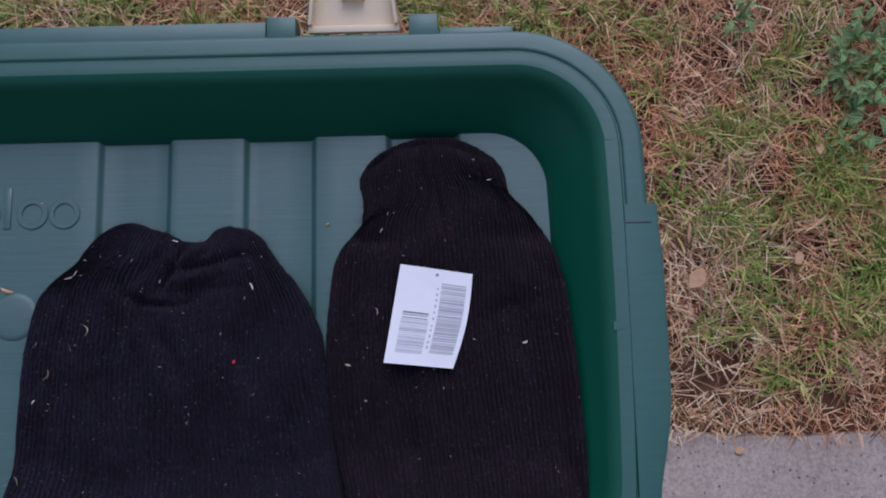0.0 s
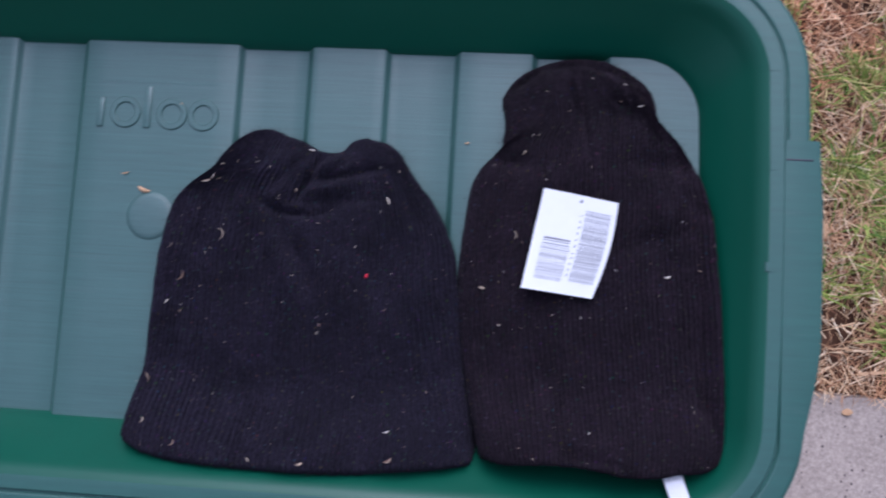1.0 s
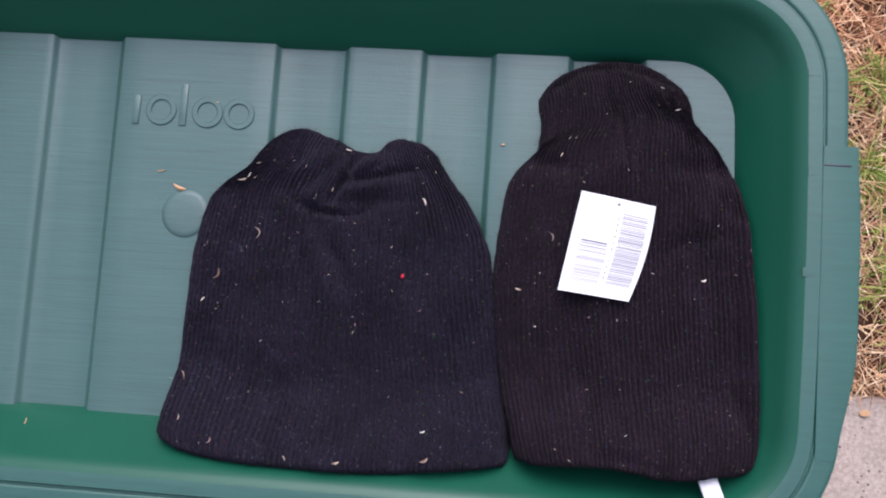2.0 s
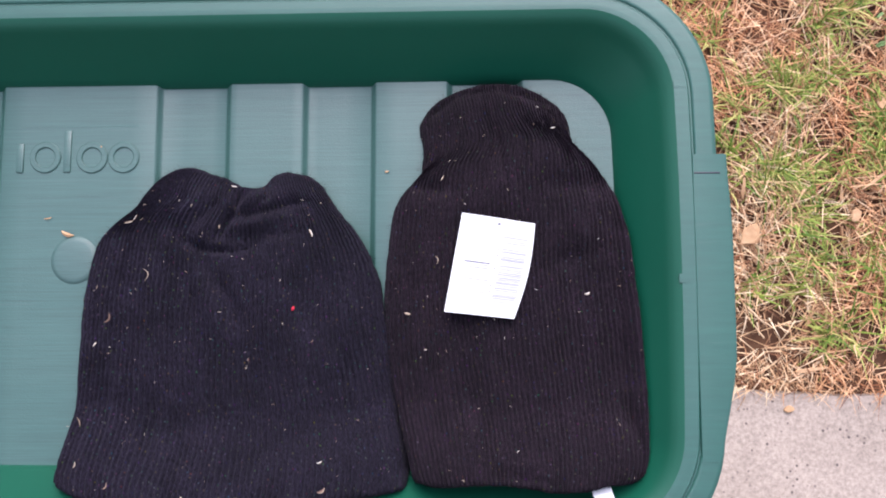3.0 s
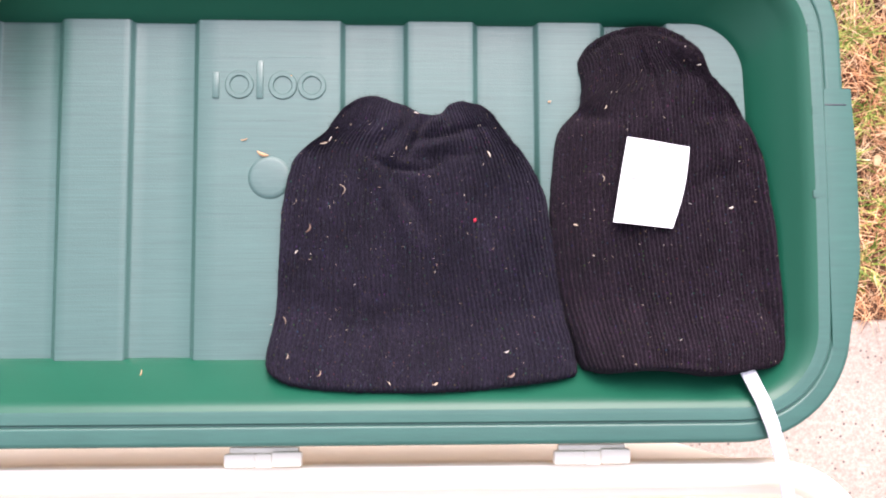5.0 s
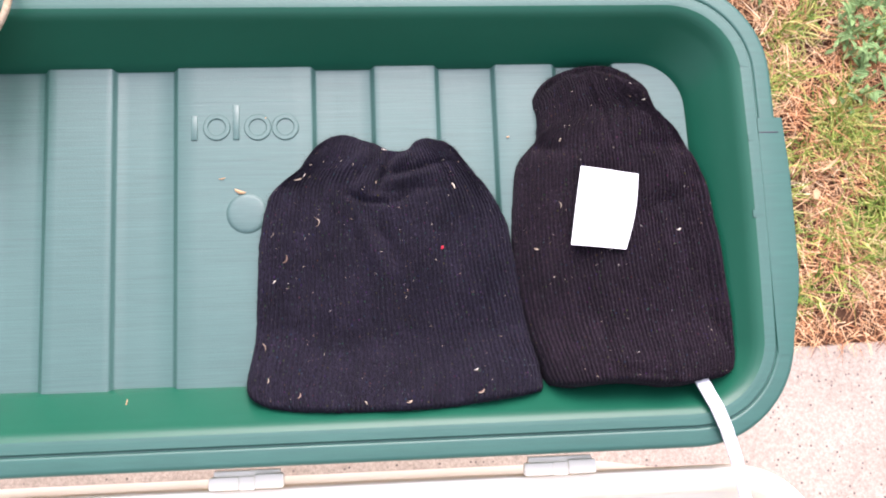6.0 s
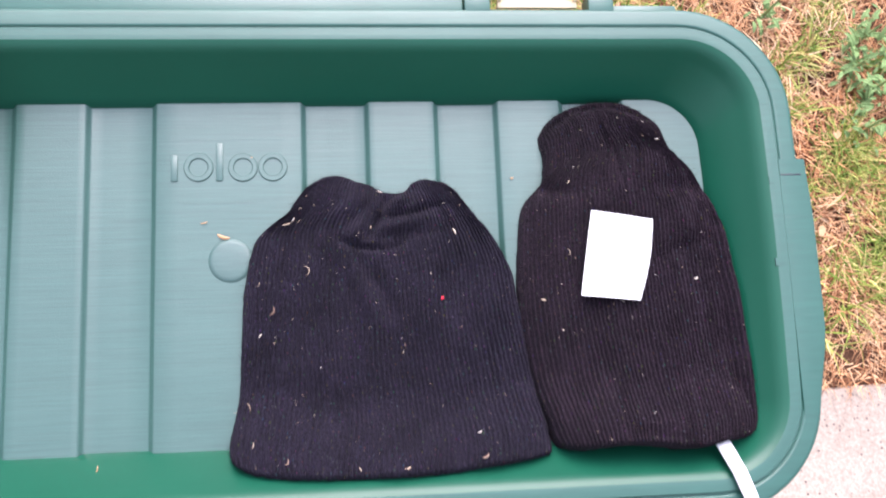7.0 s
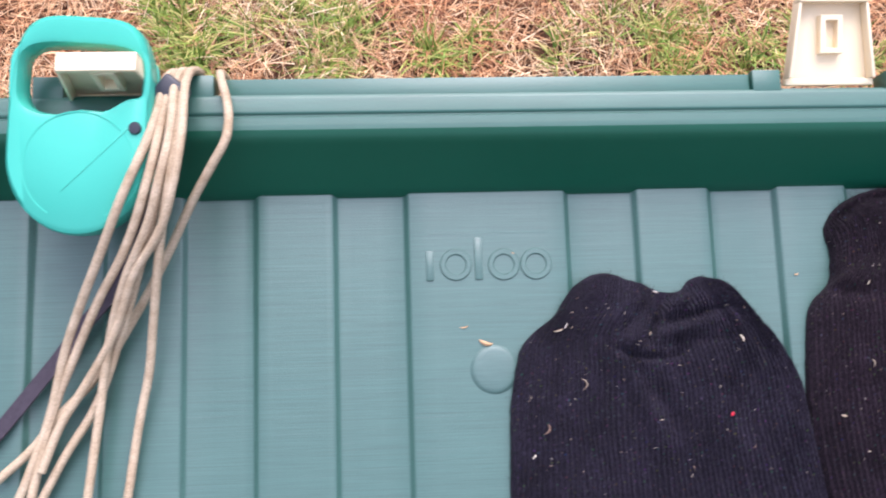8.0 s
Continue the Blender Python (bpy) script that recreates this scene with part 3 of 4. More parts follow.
balaclava = thing("knit_balaclava", (0.33, 0, FLOOR), "black ribbed knit balaclava with white price tag", "knit hat")
mask = knit_body(
    "knit_tube",
    ((0, 0.2540), (0.035, 0.2500), (0.10, 0.2460), (0.20, 0.2400), (0.31, 0.2350), (0.41, 0.2320), (0.51, 0.2310), (0.58, 0.2320), (0.66, 0.2340), (0.74, 0.2370), (0.785, 0.2420), (0.835, 0.2550), (0.88, 0.2580), (0.925, 0.2590), (0.965, 0.2570), (1, 0.2560)),
    ((0, 0.4060), (0.015, 0.4095), (0.07, 0.4130), (0.20, 0.4130), (0.32, 0.4115), (0.44, 0.4100), (0.55, 0.4075), (0.65, 0.4050), (0.725, 0.4010), (0.79, 0.3960), (0.83, 0.3895), (0.865, 0.3812), (0.90, 0.3715), (0.945, 0.3670), (1, 0.3650)),
    ((-1, 0.1060), (-0.89, 0.1165), (-0.71, 0.1255), (-0.39, 0.1335), (-0.03, 0.1370), (0.36, 0.1350), (0.65, 0.1275), (0.87, 0.1185), (1, 0.1080)),
    ((-1, -0.1490), (-0.78, -0.1520), (-0.3, -0.1500), (0, -0.1515), (0.2, -0.1540), (0.48, -0.1540), (0.68, -0.1510), (0.92, -0.1480), (1, -0.1440)),
    lambda u, v: 0.6165 + 0.019 * (1 - u * u) * (1 - 0.35 * smoothstep(0.7, 1, v)) + 0.016 * (1 - smoothstep(0, 0.22, v)) + 0.006 * (1 - smoothstep(0, 0.4, v)),
    mask_folds, 52, BLACK_KNIT, balaclava)


def knit_top(x, y):
    """Height of the balaclava's upper face, for what lies on it."""
    best = min(mask.data.vertices, key=lambda w: (w.co.x - x) ** 2 + (w.co.y - y) ** 2)
    return best.co.z


def price_tag():
    bm = bmesh.new()
    tl, tr, br, bl = Vector((0.2880, 0.0355)), Vector((0.3380, 0.0275)), Vector((0.3230, -0.0375)), Vector((0.2755, -0.0325))
    def at(u, v):
        p = (tl * (1 - u) + tr * u) * v + (bl * (1 - u) + br * u) * (1 - v)
        p += Vector((0.0045, -0.001)) * (u * 1.0) * math.sin(math.pi * v) * 0.6
        return p
    base = {(i, j): knit_top(*at(i / 6, j / 8)) for i in range(7) for j in range(9)}
    lift = max(base.values())
    def surf(u, v, up=0.0):
        p = at(u, v)
        z = lift + 0.0024 + 0.003 * (v - 0.5) ** 2 - 0.0007 * (1 - v) ** 3 * (0.4 + u) + 0.0008 * math.sin(5 * u)
        return (p.x, p.y, z + up)
    top = [[bm.verts.new(surf(i / 12, j / 16, 0.0004)) for i in range(13)] for j in range(17)]
    bot = [[bm.verts.new(surf(i / 12, j / 16)) for i in range(13)] for j in range(17)]
    for j in range(16):
        for i in range(12):
            bm.faces.new((top[j][i], top[j][i + 1], top[j + 1][i + 1], top[j + 1][i]))
            bm.faces.new((bot[j][i + 1], bot[j][i], bot[j + 1][i], bot[j + 1][i + 1]))
    loop = lambda g: g[0] + [r[-1] for r in g[1:]] + g[-1][-2::-1] + [r[0] for r in g[-2:0:-1]]
    a, b = loop(top), loop(bot)
    for k in range(len(a)):
        bm.faces.new((a[k], b[k], b[(k + 1) % len(b)], a[(k + 1) % len(a)]))
    card = part("price_tag", bm, PAPER, balaclava, "white card price tag with printed barcodes")
    rng = random.Random(4)
    def bars(name, u0, u1, v0, v1, step, fill):
        bm = bmesh.new()
        v = v0
        while v < v1:
            h = step * fill * rng.uniform(0.5, 1.3)
            q = [bm.verts.new(surf(u, w, 0.00052)) for u, w in ((u0, v), ((u0 + u1) / 2, v), (u1, v), (u1, v + h), ((u0 + u1) / 2, v + h), (u0, v + h))]
            bm.faces.new((q[0], q[1], q[4], q[5]))
            bm.faces.new((q[1], q[2], q[3], q[4]))
            v += step * rng.uniform(0.8, 1.3)
        tagged(part(name, bm, INK, card, "grey printed bars", smooth=False), kind="stuff")
    bars("barcode", 0.60, 0.93, 0.14, 0.86, 0.016, 0.45)
    bars("barcode", 0.13, 0.50, 0.12, 0.46, 0.016, 0.40)
    bars("small_print", 0.14, 0.48, 0.47, 0.53, 0.024, 0.6)
    bars("small_print", 0.545, 0.56, 0.18, 0.84, 0.055, 0.4)
    bm = bmesh.new()
    ring = [bm.verts.new(surf(0.52 + 0.022 * math.cos(2 * math.pi * k / 14), 0.94 + 0.016 * math.sin(2 * math.pi * k / 14), 0.00055)) for k in range(14)]
    bm.faces.new(ring)
    part("tag_hole", bm, INK, card, "dark punched hole", smooth=False)


price_tag()


# ---------------------------------------------------------------- lint on the knits
def fleck(bm, p, length, width, turn, curl):
    n = 5
    rows = []
    for k in range(n + 1):
        t = k / n - 0.5
        a = turn + curl * t
        x = p[0] + length * t * math.cos(turn) - curl * length * t * t * math.sin(turn)
        y = p[1] + length * t * math.sin(turn) + curl * length * t * t * math.cos(turn)
        w = width * (1 - (2 * t) ** 2 * 0.7) / 2
        nx, ny = -math.sin(a) * w, math.cos(a) * w
        z = p[2] + 0.0006 * math.cos(3 * t)
        rows.append([bm.verts.new(q) for q in ((x - nx, y - ny, z), (x, y, z + w * 0.8), (x + nx, y + ny, z), (x, y, z - w * 0.5))])
    for a, b in zip(rows, rows[1:]):
        for k in range(4):
            bm.faces.new((a[k], a[(k + 1) % 4], b[(k + 1) % 4], b[k]))
    bm.faces.new(rows[0])
    bm.faces.new(rows[-1])


def top_table(ob):
    table = {}
    for w in ob.data.vertices:
        key = (round(w.co.x / 0.002), round(w.co.y / 0.002))
        table[key] = max(table.get(key, -1), w.co.z)
    return table


TOPS = {"beanie": top_table(beanie), "mask": top_table(mask)}


def top_at(which, x, y):
    k = (round(x / 0.002), round(y / 0.002))
    return TOPS[which].get(k, None)


def lint(which, spots, many, seed, box_xy):
    rng = random.Random(seed)
    bm = bmesh.new()
    for x, y, length, width, turn, curl in spots:
        z = top_at(which, x, y)
        if z:
            fleck(bm, (x, y, z + 0.0004), length * 0.95, width * 0.9, radians(turn), curl)
    made = 0
    while made < many:
        x, y = rng.uniform(*box_xy[0]), rng.uniform(*box_xy[1])
        z = top_at(which, x, y)
        if z and z > tray_height(x, y) + 0.004:
            s = rng.random() ** 2
            fleck(bm, (x, y, z + 0.0001), 0.0006 + 0.0022 * s, 0.0002 + 0.0003 * rng.random(), rng.uniform(0, 6.3), rng.uniform(-1.5, 1.5))
            made += 1
    ob = new("lint", to_mesh("lint", bm, LINT))
    tagged(ob, "pale lint and straw flecks caught on black knit", "lint", kind="stuff")


lint("beanie", [(0.036, -0.036, 0.008, 0.0016, 65, 1.2), (0.047, 0.034, 0.008, 0.0014, 15, 0.3), (0.052, 0.037, 0.005, 0.0010, 60, 0.2), (0.180, 0.025, 0.006, 0.0014, 115, 0.4),
                (0.194, -0.152, 0.006, 0.0022, 30, 0.8), (0.135, -0.158, 0.005, 0.0020, 20, 0.5), (0.113, 0.030, 0.003, 0.0012, 80, 0), (0.064, -0.004, 0.009, 0.0008, 100, 1.6),
                (0.025, -0.054, 0.004, 0.0011, 50, 0), (0.021, -0.137, 0.005, 0.0009, 70, 1.0), (0.017, -0.108, 0.007, 0.0008, 110, 0.6), (0.121, 0.0605, 0.005, 0.0012, -15, 0.3),
                (0.047, -0.150, 0.005, 0.0010, 60, 1.2), (0.100, -0.157, 0.004, 0.0010, 120, 0.6), (0.191, -0.134, 0.004, 0.0012, 20, 0.8)], 90, 11, ((0.005, 0.25), (-0.16, 0.07)))
lint("mask", [(0.249, -0.033, 0.0045, 0.0018, -15, 0.2), (0.398, 0.060, 0.004, 0.0020, 30, 0.6), (0.271, 0.004, 0.006, 0.0008, 100, 1.0), (0.305, -0.045, 0.003, 0.0014, 0, 0.2),
              (0.374, -0.020, 0.004, 0.0016, 20, 0.9), (0.352, 0.098, 0.004, 0.0008, 10, 0.4), (0.274, 0.062, 0.004, 0.0010, 60, 0.2), (0.262, -0.058, 0.002, 0.0012, 0, 0)], 70, 12, ((0.235, 0.41), (-0.15, 0.127)))
def wool_fuzz(ob, parent, many, seed, mat):
    """Loose fibres that stand off the knit."""
    rng = random.Random(seed)
    vs = ob.data.vertices
    verts, faces = [], []
    for _ in range(many):
        w = vs[rng.randrange(len(vs))]
        p, nrm = w.co, w.normal
        d = Vector((rng.gauss(0, 1), rng.gauss(0, 1), rng.gauss(0, 0.5))).normalized()
        d = (d + nrm * 0.7).normalized() * rng.uniform(0.0015, 0.0045)
        side = d.cross(Vector((rng.gauss(0, 1), rng.gauss(0, 1), 0.3))).normalized() * 0.00009
        bend = Vector((rng.gauss(0, 1), rng.gauss(0, 1), -0.6)) * 0.0007
        k = len(verts)
        for t in (0, 0.5, 1.0):
            q = p + d * t + bend * t * t
            verts += [q - side * (1 - 0.5 * t), q + side * (1 - 0.5 * t)]
        faces += [(k, k + 1, k + 3, k + 2), (k + 2, k + 3, k + 5, k + 4)]
    me = bpy.data.meshes.new("wool_fuzz")
    me.from_pydata([tuple(v) for v in verts], [], faces)
    me.materials.append(mat)
    fz = new("wool_fuzz", me)
    fz.parent = parent
    fz.matrix_parent_inverse = Matrix.Translation(-parent.location)
    tagged(fz, "loose dark wool fibres", kind="stuff")


FIBRE = island_colour("wool_fibre", ((0.0, (0.010, 0.009, 0.016)), (0.8, (0.030, 0.026, 0.038)), (1.0, (0.10, 0.07, 0.07))), 1.0, 0.1)
wool_fuzz(beanie, beanie_thing, 9000, 5, FIBRE)
wool_fuzz(mask, balaclava, 7000, 6, FIBRE)
bm = bmesh.new()
fleck(bm, (0.168, -0.029, (top_at("beanie", 0.168, -0.029) or 0.63) + 0.0006), 0.0032, 0.0022, 1.2, 0.4)
tagged(new("thread_speck", to_mesh("thread_speck", bm, RED)), "small red thread speck caught on the beanie", "thread")
bm = bmesh.new()
for x, y, ln, w, tn in ((-0.005, 0.027, 0.010, 0.0030, -20), (-0.095, -0.150, 0.007, 0.0010, 70), (-0.020, 0.039, 0.006, 0.0010, 10), (0.232, 0.072, 0.003, 0.0015, 10), (0.018, 0.093, 0.002, 0.001, 0)):
    fleck(bm, (x, y, max(tray_height(x, y), panel_height(x)) + 0.0008), ln, w, radians(tn), 0.5)
tagged(new("straw_bits", to_mesh("straw_bits", bm, CHIP)), "tan straw bits lying on the tray floor", "debris", kind="stuff")


# ---------------------------------------------------------------- dog leash and rope
def leash():
    th = thing("retractable_leash", (-0.272, 0.176, 0.652), "teal plastic retractable leash resting on the rim", "leash")
    m = Matrix.Translation((-0.2752, 0.1772, 0.654)) @ pose(0, 0, 0, 8, 0, -4) @ Matrix.Diagonal((0.99, 1.01, 1, 1))
    def outer(k, n):
        """Case outline: a round drum below, a squarish handle above."""
        a = 2 * math.pi * k / n
        ca, sa = math.cos(a), math.sin(a)
        if sa < 0:
            return 0.047 * ca, -0.022 + 0.050 * sa
        p = 2 / 4.2
        return 0.047 * math.copysign(abs(ca) ** p, ca), -0.022 + 0.094 * abs(sa) ** p
    def hole(k, n):
        """Finger opening with a wavy lower edge."""
        a = 2 * math.pi * k / n
        ca, sa = math.cos(a), math.sin(a)
        p = 2 / 3.8
        x, y = 0.0392 * math.copysign(abs(ca) ** p, ca), 0.0298 + 0.0226 * math.copysign(abs(sa) ** p, sa)
        if sa < 0:
            y += -sa * (0.005 * math.exp(-((x - 0.004) / 0.014) ** 2) + 0.013 * smoothstep(0.010, 0.034, x) - 0.001)
        return x, y
    n = 96
    bm = bmesh.new()
    def ring(f, s, cy, z):
        return [m @ Vector(((f(k, n)[0]) * s, cy + (f(k, n)[1] - cy) * s, z)) for k in range(n)]
    t = 0.026
    rings = [ring(hole, 1.06, 0.0315, t - 0.001), ring(hole, 1.16, 0.0315, t), ring(outer, 0.94, 0.01, t), ring(outer, 0.985, 0.01, t - 0.0025), ring(outer, 1.0, 0.01, t - 0.007),
             ring(outer, 1.0, 0.01, 0.007), ring(outer, 0.985, 0.01, 0.0025), ring(outer, 0.94, 0.01, 0), ring(hole, 1.16, 0.0315, 0), ring(hole, 1.06, 0.0315, 0.001),
             ring(hole, 1.0, 0.0315, 0.006), ring(hole, 1.0, 0.0315, t - 0.006), ring(hole, 1.06, 0.0315, t - 0.001)]
    loft(bm, rings)
    bmesh.ops.remove_doubles(bm, verts=bm.verts, dist=0.00002)
    case = part("case", bm, TEAL, th, "glossy teal plastic case with looped handle")
    bm = bmesh.new()
    arc = [radians(-60 + 300 * k / 60) for k in range(61)]
    rows = [[m @ Vector((0.002 + r * math.cos(a), -0.0275 + 0.98 * r * math.sin(a), t + h)) for r, h in ((0.0356, -0.002), (0.0360, 0.0002), (0.0370, 0.0003), (0.0378, -0.002))] for a in arc]
    grid = [[bm.verts.new(p) for p in row] for row in rows]
    for a, b in zip(grid, grid[1:]):
        for k in range(3):
            bm.faces.new((a[k], a[k + 1], b[k + 1], b[k]))
    part("drum_ring", bm, TEAL, th)
    bm = bmesh.new()
    box(bm, (-0.030, -0.0006, 0), (0.030, 0.0006, 0.0006), 0.0002, m @ Matrix.Translation((0.012, -0.022, t - 0.0002)) @ pose(0, 0, 0, 0, 0, 46))
    part("mould_line", bm, TEAL, th)
    bm = bmesh.new()
    loft(bm, [[m @ Vector((0.0375 + r * math.cos(2 * math.pi * k / 20), -0.0005 + r * math.sin(2 * math.pi * k / 20), t + h)) for k in range(20)]
              for r, h in ((0.0042, -0.004), (0.0042, 0.001), (0.0036, 0.0018), (0.001, 0.002))], (False, True))
    part("lock_pin", bm, BLACK_PLASTIC, th, "small dark lock pin")
    bm = bmesh.new()
    box(bm, (-0.008, -0.012, 0.000), (0.012, 0.012, 0.015), 0.003, m @ Matrix.Translation((0.0525, 0.026, 0)) @ pose(0, 0, 0, 0, 0, -35))
    part("nozzle", bm, BLACK_PLASTIC, th, "dark tape outlet")
    bm = bmesh.new()
    run = [(-0.222, 0.205, 0.664), (-0.224, 0.190, 0.662), (-0.231, 0.160, 0.651), (-0.243, 0.115, 0.628), (-0.252, 0.096, 0.618), (-0.266, 0.074, 0.612), (-0.288, 0.050, 0.611), (-0.308, 0.022, 0.611), (-0.343, -0.022, 0.611), (-0.385, -0.072, 0.613)]
    ribbon(bm, run, [Vector((0.0045, -0.0028, 0.001))] * len(run), 0.0016)
    part("leash_tape", bm, BLACK_TAPE, th, "dark woven leash tape", smooth=False)
    return th


leash()


def rope_material():
    m, n, l, b = material("tan_cord", 0.85, 0.0, 0.2)
    v = coords(n, l)
    c = ramp(n, l, noise_tex(n, l, v, 60.0, 4.0), (0.3, (0.40, 0.295, 0.19)), (0.7, (0.60, 0.48, 0.34)))
    fine = noise_tex(n, l, v, 900.0, 3.0)
    l.new(mix(n, l, c, ramp(n, l, fine, (0.3, (0.7, 0.7, 0.7)), (0.7, (1.2, 1.2, 1.2))), 1.0, "MULTIPLY"), b.inputs["Base Color"])
    bump(n, l, b, fine, 0.6, 0.001)
    return m


ROPE = rope_material()
rope = thing("rope_hank", (-0.27, 0.07, FLOOR), "tan braided cord bundled in loose loops over the rim", "rope")
BUNDLE = ((-0.08, 0.6125), (-0.01, 0.617), (0.03, 0.628), (0.072, 0.650), (0.105, 0.669), (0.135, 0.681), (0.165, 0.680), (0.19, 0.670), (0.210, 0.661), (0.220, 0.650), (0.226, 0.612))
SINGLE = ((-0.08, 0.6125), (0.012, 0.6125), (0.054, 0.616), (0.095, 0.634), (0.130, 0.656), (0.150, 0.668), (0.167, 0.672), (0.189, 0.664), (0.212, 0.656), (0.220, 0.648), (0.226, 0.612))


def cord(drape, raised, *way):
    """One cord of the hank, hanging by the drape's height at each distance from the rim."""
    tube("strand", [[(x, y, lerp_table(drape, y) + raised) for x, y in way]], 0.0031, ROPE, rope)


cord(BUNDLE, 0.001, (-0.222, 0.226), (-0.222, 0.2215), (-0.224, 0.205), (-0.226, 0.182), (-0.230, 0.163), (-0.247, 0.124), (-0.263, 0.093), (-0.286, 0.051), (-0.296, 0.029), (-0.309, -0.016), (-0.322, -0.053), (-0.331, -0.076))
cord(BUNDLE, 0.000, (-0.217, 0.226), (-0.217, 0.2215), (-0.219, 0.210), (-0.222, 0.182), (-0.229, 0.138), (-0.246, 0.097), (-0.272, 0.058), (-0.294, 0.018), (-0.303, -0.001), (-0.312, -0.031), (-0.321, -0.071))
cord(BUNDLE, 0.003, (-0.213, 0.226), (-0.213, 0.2215), (-0.215, 0.212), (-0.216, 0.161), (-0.222, 0.134), (-0.230, 0.110), (-0.251, 0.072), (-0.266, 0.032), (-0.275, -0.017), (-0.283, -0.076))
cord(BUNDLE, 0.000, (-0.209, 0.226), (-0.209, 0.2215), (-0.211, 0.211), (-0.213, 0.161), (-0.216, 0.134), (-0.224, 0.100), (-0.236, 0.043), (-0.241, 0.013), (-0.248, -0.018), (-0.257, -0.077))
cord(BUNDLE, 0.004, (-0.206, 0.226), (-0.206, 0.2215), (-0.208, 0.212), (-0.208, 0.161), (-0.213, 0.131), (-0.222, 0.106), (-0.244, 0.076), (-0.261, 0.040), (-0.285, 0.003), (-0.300, -0.020), (-0.313, -0.052))
cord(BUNDLE, -0.003, (-0.214, 0.226), (-0.214, 0.2215), (-0.216, 0.200), (-0.219, 0.149), (-0.228, 0.114), (-0.239, 0.086), (-0.257, 0.043), (-0.279, -0.009), (-0.300, -0.043), (-0.315, -0.072))
cord(SINGLE, 0.000, (-0.190, 0.226), (-0.190, 0.2215), (-0.187, 0.212), (-0.181, 0.189), (-0.180, 0.170), (-0.181, 0.165), (-0.191, 0.148), (-0.204, 0.130), (-0.226, 0.095), (-0.252, 0.054), (-0.279, 0.012), (-0.307, -0.018), (-0.320, -0.035), (-0.345, -0.058))


# ---------------------------------------------------------------- lawn
def strips(name, rows, mat, label, category):
    """Thousands of thin bent blades joined into one mesh; rows: base, direction, length, width, lift, droop, segments."""
    verts, faces = [], []
    for (x, y, z), ang, ln, w, lift, droop, seg in rows:
        ca, sa = math.cos(ang), math.sin(ang)
        cl, sl = math.cos(lift), math.sin(lift)
        k0 = len(verts)
        for k in range(seg + 1):
            t = k / seg
            d = ln * t
            px, pz = d * cl, d * sl - droop * d * t
            ww = w * (1 - 0.75 * t) if seg > 1 else w
            verts.append((x + ca * px - sa * ww / 2, y + sa * px + ca * ww / 2, z + LAND + pz))
            verts.append((x + ca * px + sa * ww / 2, y + sa * px - ca * ww / 2, z + LAND + pz))
        for k in range(seg):
            a = k0 + 2 * k
            faces.append((a, a + 1, a + 3, a + 2))
    me = bpy.data.meshes.new(name)
    me.from_pydata(verts, [], faces)
    me.materials.append(mat)
    tagged(new(name, me), label, category, kind="stuff")


# where the greenest tufts stand
TUFTS = ((0.53, 0.44), (0.58, 0.42), (0.58, 0.35), (0.63, 0.28), (0.78, 0.39), (0.74, 0.36), (0.82, 0.44), (0.75, 0.3), (0.69, 0.28), (0.82, 0.24), (0.84, 0.23), (0.8, 0.19), (0.61, 0.19), (0.66, 0.18), (0.69, 0.16), (0.74, 0.18), (0.7, 0.12), (0.65, 0.02), (0.71, 0.06), (0.78, 0.07), (0.83, 0.07), (0.86, 0.05), (0.74, -0.02), (0.8, 0.01), (0.86, 0.17), (-0.32, 0.45), (-0.25, 0.46), (-0.2, 0.49), (-0.1, 0.49), (-0.03, 0.46), (-0.0, 0.43), (0.05, 0.47), (-0.13, 0.43), (0.21, 0.47), (0.18, 0.44), (0.3, 0.47), (0.37, 0.49), (0.4, 0.42), (0.45, 0.44))


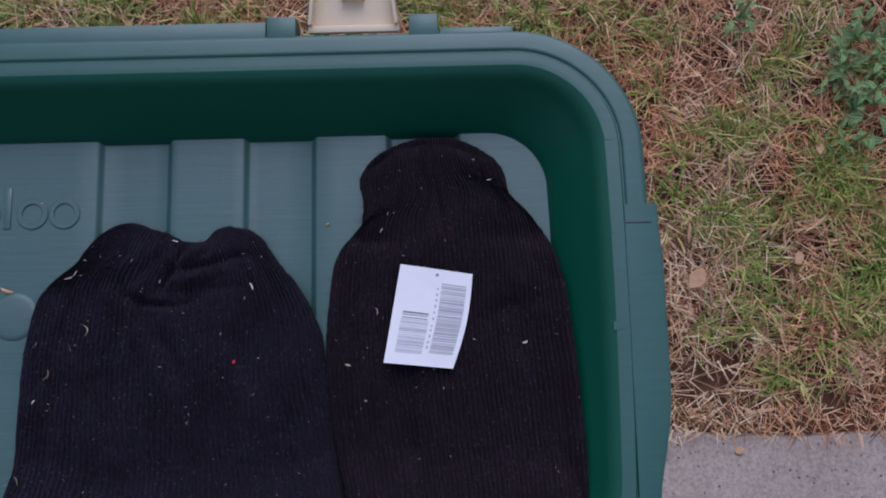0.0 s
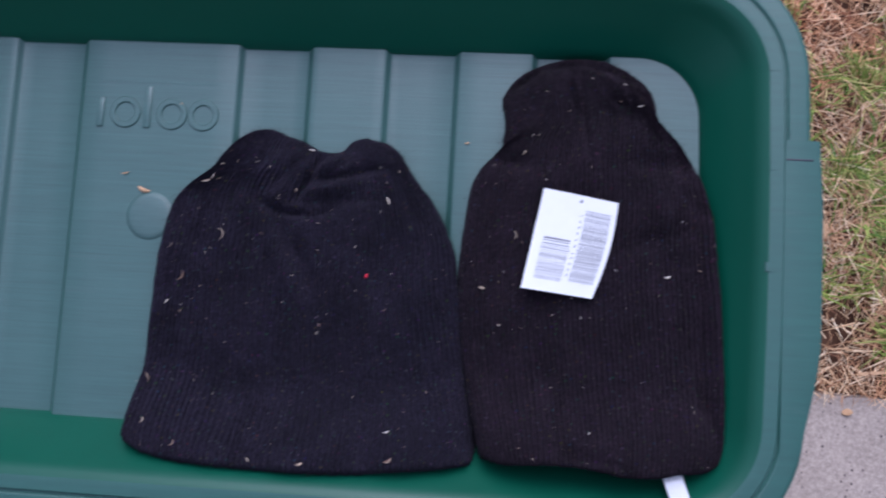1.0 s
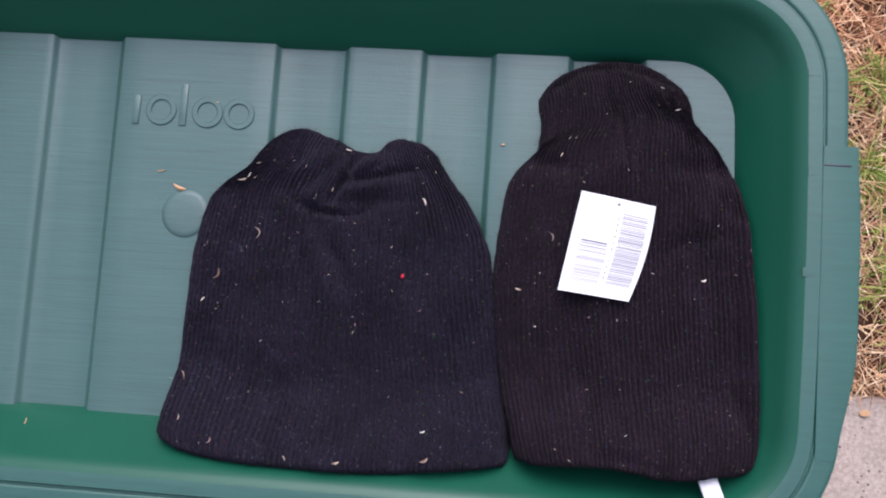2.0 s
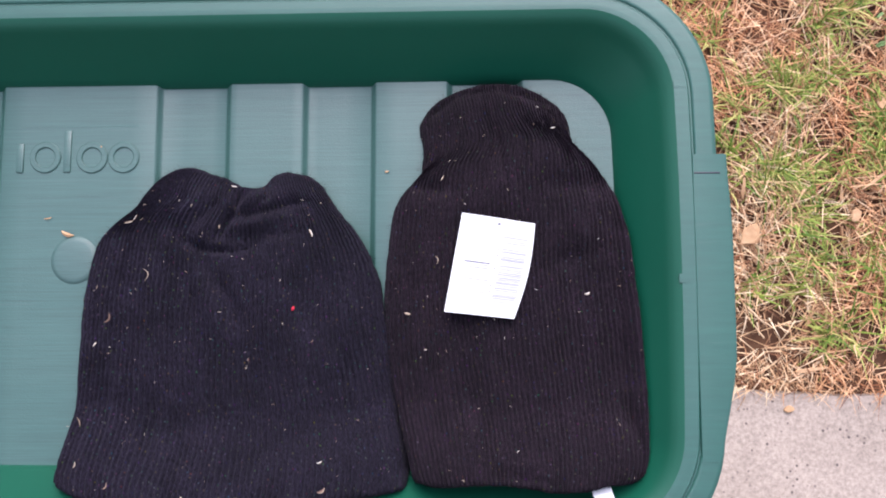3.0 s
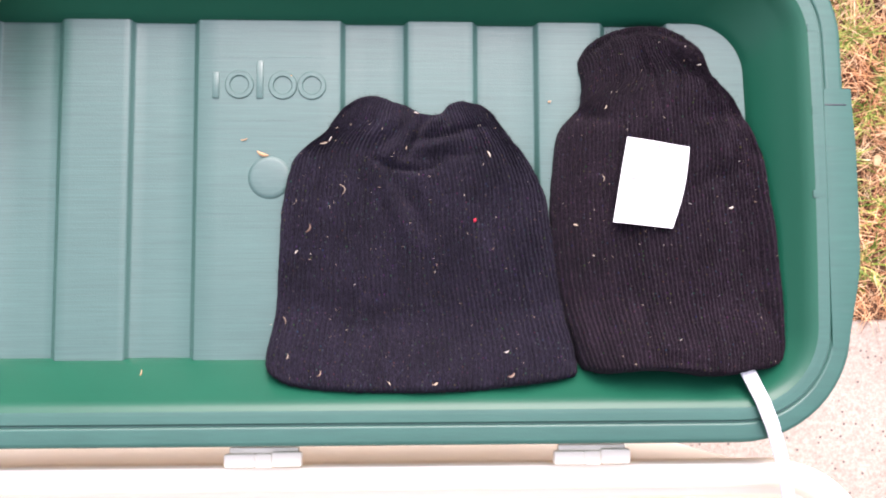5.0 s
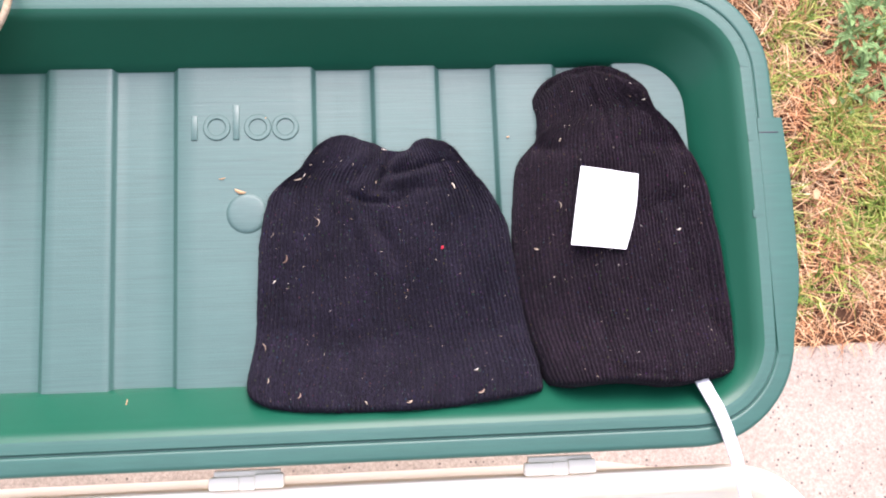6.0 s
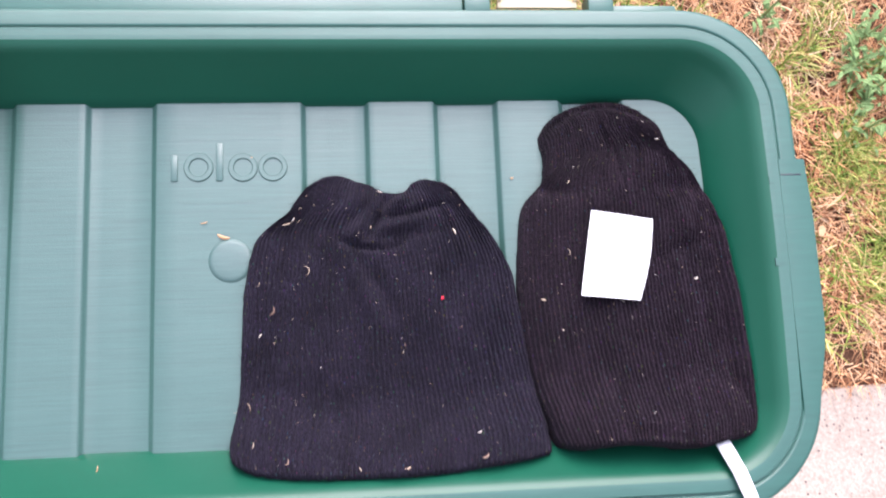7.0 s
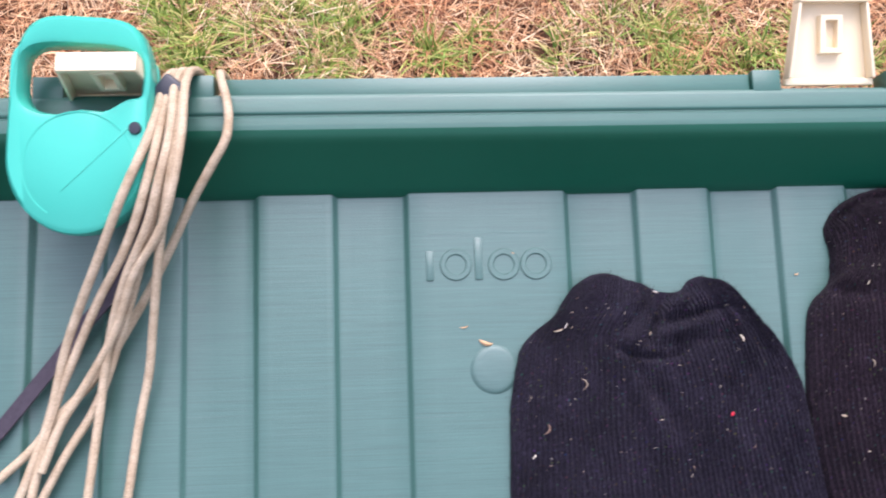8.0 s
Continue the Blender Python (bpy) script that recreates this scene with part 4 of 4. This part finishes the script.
def lawn():
    rng = random.Random(21)
    def spot():
        if rng.random() < 0.87:
            return rng.uniform(-0.75, 1.05), rng.uniform(-0.110, 0.62)
        return rng.uniform(-1.6, 2.0), rng.uniform(-0.104, 1.6)
    rows = []
    for _ in range(66000):
        x, y = spot()
        if noise.noise((x * 17, y * 17, 3)) < -0.20 and rng.random() < 0.8:
            continue
        ln = rng.uniform(0.012, 0.055)
        a = rng.uniform(0, 6.283)
        if y < -0.06:
            a = rng.uniform(3.5, 5.9) if rng.random() < 0.45 else a
            ln *= 0.7
        rows.append(((x, y, rng.uniform(-0.006, 0.020)), a, ln, rng.uniform(0.0007, 0.0020), rng.gauss(0.10, 0.30), rng.uniform(-0.1, 0.4), 2))
    strips("dry_grass", rows, STRAW, "matted dry straw-coloured dead grass", "dry grass")
    rows = []
    for k in range(2000 + 4 * len(TUFTS)):
        x, y = spot() if k < 2000 else TUFTS[k % len(TUFTS)]
        if k >= 2000:
            x, y = x + rng.gauss(0, 0.016), y + rng.gauss(0, 0.016)
        dense = noise.noise((x * 11, y * 11, 7)) + 0.35 * noise.noise((x * 3, y * 3, 8))
        if k < 2000 and (y < -0.03 or dense < 0.38):
            continue
        dense = max(dense, 0.25)
        many = int(rng.uniform(9, 32) * (0.45 + max(0, dense) * 1.7))
        hgt = rng.uniform(0.03, 0.075)
        lean = rng.uniform(0, 6.283)
        for _ in range(many):
            r = abs(rng.gauss(0, 0.013))
            a = rng.uniform(0, 6.283)
            rows.append(((x + r * math.cos(a), y + r * math.sin(a), 0.006), a + rng.gauss(0, 0.6) if rng.random() < 0.6 else lean + rng.gauss(0, 0.5), hgt * rng.uniform(0.45, 1.15), rng.uniform(0.0014, 0.0034), rng.uniform(0.35, 1.3), rng.uniform(0.1, 0.8), 4))
    strips("green_grass", rows, BLADE, "sparse green grass tufts growing through dead grass", "grass")


lawn()


def wide_lawn():
    """The lawn goes on all round, coarser away from the cooler."""
    rng = random.Random(33)
    dry, green = [], []
    for k in range(52000):
        x, y = rng.uniform(-4.5, 4.5), rng.uniform(-0.10, 5.5)
        if (-0.75 < x < 1.05 and y < 0.62) or abs(x) > 3 and y < 0:
            continue
        a = rng.uniform(0, 6.283)
        if noise.noise((x * 1.8, y * 1.8, 2)) > rng.uniform(-0.25, 0.35):
            green.append(((x, y, 0.0), a, rng.uniform(0.04, 0.09), rng.uniform(0.003, 0.007), rng.uniform(0.3, 1.2), rng.uniform(0.1, 0.8), 3))
        else:
            dry.append(((x, y, 0.006), a, rng.uniform(0.04, 0.11), rng.uniform(0.003, 0.007), rng.gauss(0.06, 0.1), 0.1, 2))
    strips("dry_grass", dry, STRAW, "coarse dry dead grass across the yard", "dry grass")
    strips("green_grass", green, BLADE, "thin green grass across the yard", "grass")


wide_lawn()


def leaf_mesh():
    """A lobed weed leaf, folded along its midrib."""
    bm = bmesh.new()
    n = 10
    rows = []
    for k in range(n + 1):
        t = k / n
        w = 0.17 * math.sin(math.pi * min(1, t ** 0.8)) ** 0.8 * (1 - 0.35 * (0.5 + 0.5 * math.cos(t * 21))) + 0.02
        z = 0.35 * t - 0.45 * t * t
        rows.append([bm.verts.new(p) for p in ((t, -w, z + 0.10 * w), (t, -w * 0.5, z + 0.02), (t, 0, z - 0.03), (t, w * 0.5, z + 0.02), (t, w, z + 0.10 * w))])
    for a, b in zip(rows, rows[1:]):
        for k in range(4):
            bm.faces.new((a[k], b[k], b[k + 1], a[k + 1]))
    return to_mesh("leaf", bm, WEED)


LEAF = leaf_mesh()


def weed(x, y, size, many, seed):
    rng = random.Random(seed)
    th = thing("weed_plant", (x, y, LAND - 0.006), "green broadleaf weed growing in the dead grass", "weed", "weeds in the lawn")
    for k in range(int(many * 1.5)):
        ob = new("leaf", LEAF)
        ob.parent = th
        a = 2.4 * k + rng.uniform(-0.4, 0.4)
        up = 0.015 + 0.04 * (k / many) * size / 0.06
        s = 0.85 * size * rng.uniform(0.5, 1.1) * max(0.5, 1 - 0.25 * k / many)
        ob.matrix_basis = Matrix.Translation((rng.gauss(0, 0.018), rng.gauss(0, 0.018), up)) @ pose(0, 0, 0, rng.uniform(-20, 20), rng.uniform(-45, 5), math.degrees(a)) @ Matrix.Diagonal((s, s, s, 1))
    bm = bmesh.new()
    loft(bm, [[(x + r * math.cos(a), y + r * math.sin(a), LAND + z) for a in [2 * math.pi * k / 6 for k in range(6)]] for r, z in ((0.003, -0.01), (0.002, 0.05), (0.001, 0.075))], (True, True))
    part("stem", bm, WEED, th)


for k, (wx, wy, ws, wm) in enumerate(((0.850, 0.262, 0.034, 18), (0.865, 0.320, 0.038, 26), (0.905, 0.375, 0.040, 26), (0.860, 0.400, 0.038, 26), (0.715, 0.440, 0.034, 14), (0.945, 0.310, 0.038, 24), (0.835, 0.350, 0.032, 18))):
    weed(wx, wy, ws, wm, 40 + k)


def chip(x, y, length, width, turn, seed, z=0.020):
    rng = random.Random(seed)
    bm = bmesh.new()
    n = 9
    pts = []
    for k in range(n):
        a = 2 * math.pi * k / n
        r = rng.uniform(0.7, 1.1)
        pts.append((length / 2 * r * math.cos(a), width / 2 * r * math.sin(a)))
    m = Matrix.Translation((x, y, LAND + z)) @ pose(0, 0, 0, rng.uniform(-15, 15), rng.uniform(-12, 12), turn)
    loft(bm, [[m @ Vector((px * s, py * s, h + 0.1 * px * px / length)) for px, py in pts] for s, h in ((0.96, 0), (1, 0.0006), (0.9, 0.0016))], (True, True))
    tagged(new("wood_chip", to_mesh("wood_chip", bm, CHIP)), "tan dry leaf or bark chip lying on dead grass", "wood chip", "chips in the lawn")


for k, (cx, cy, cl, cw, ct) in enumerate(((0.634, 0.088, 0.032, 0.024, 60), (0.629, 0.149, 0.030, 0.006, 85), (0.765, 0.112, 0.022, 0.014, 60), (0.805, 0.254, 0.020, 0.014, 100), (0.700, -0.078, 0.045, 0.006, 5), (0.835, 0.265, 0.042, 0.006, 25), (0.790, 0.155, 0.055, 0.005, 35))):
    chip(cx, cy, cl, cw, ct, 70 + k)
chip(0.676, -0.126, 0.015, 0.009, 20, 90, 0.0095)
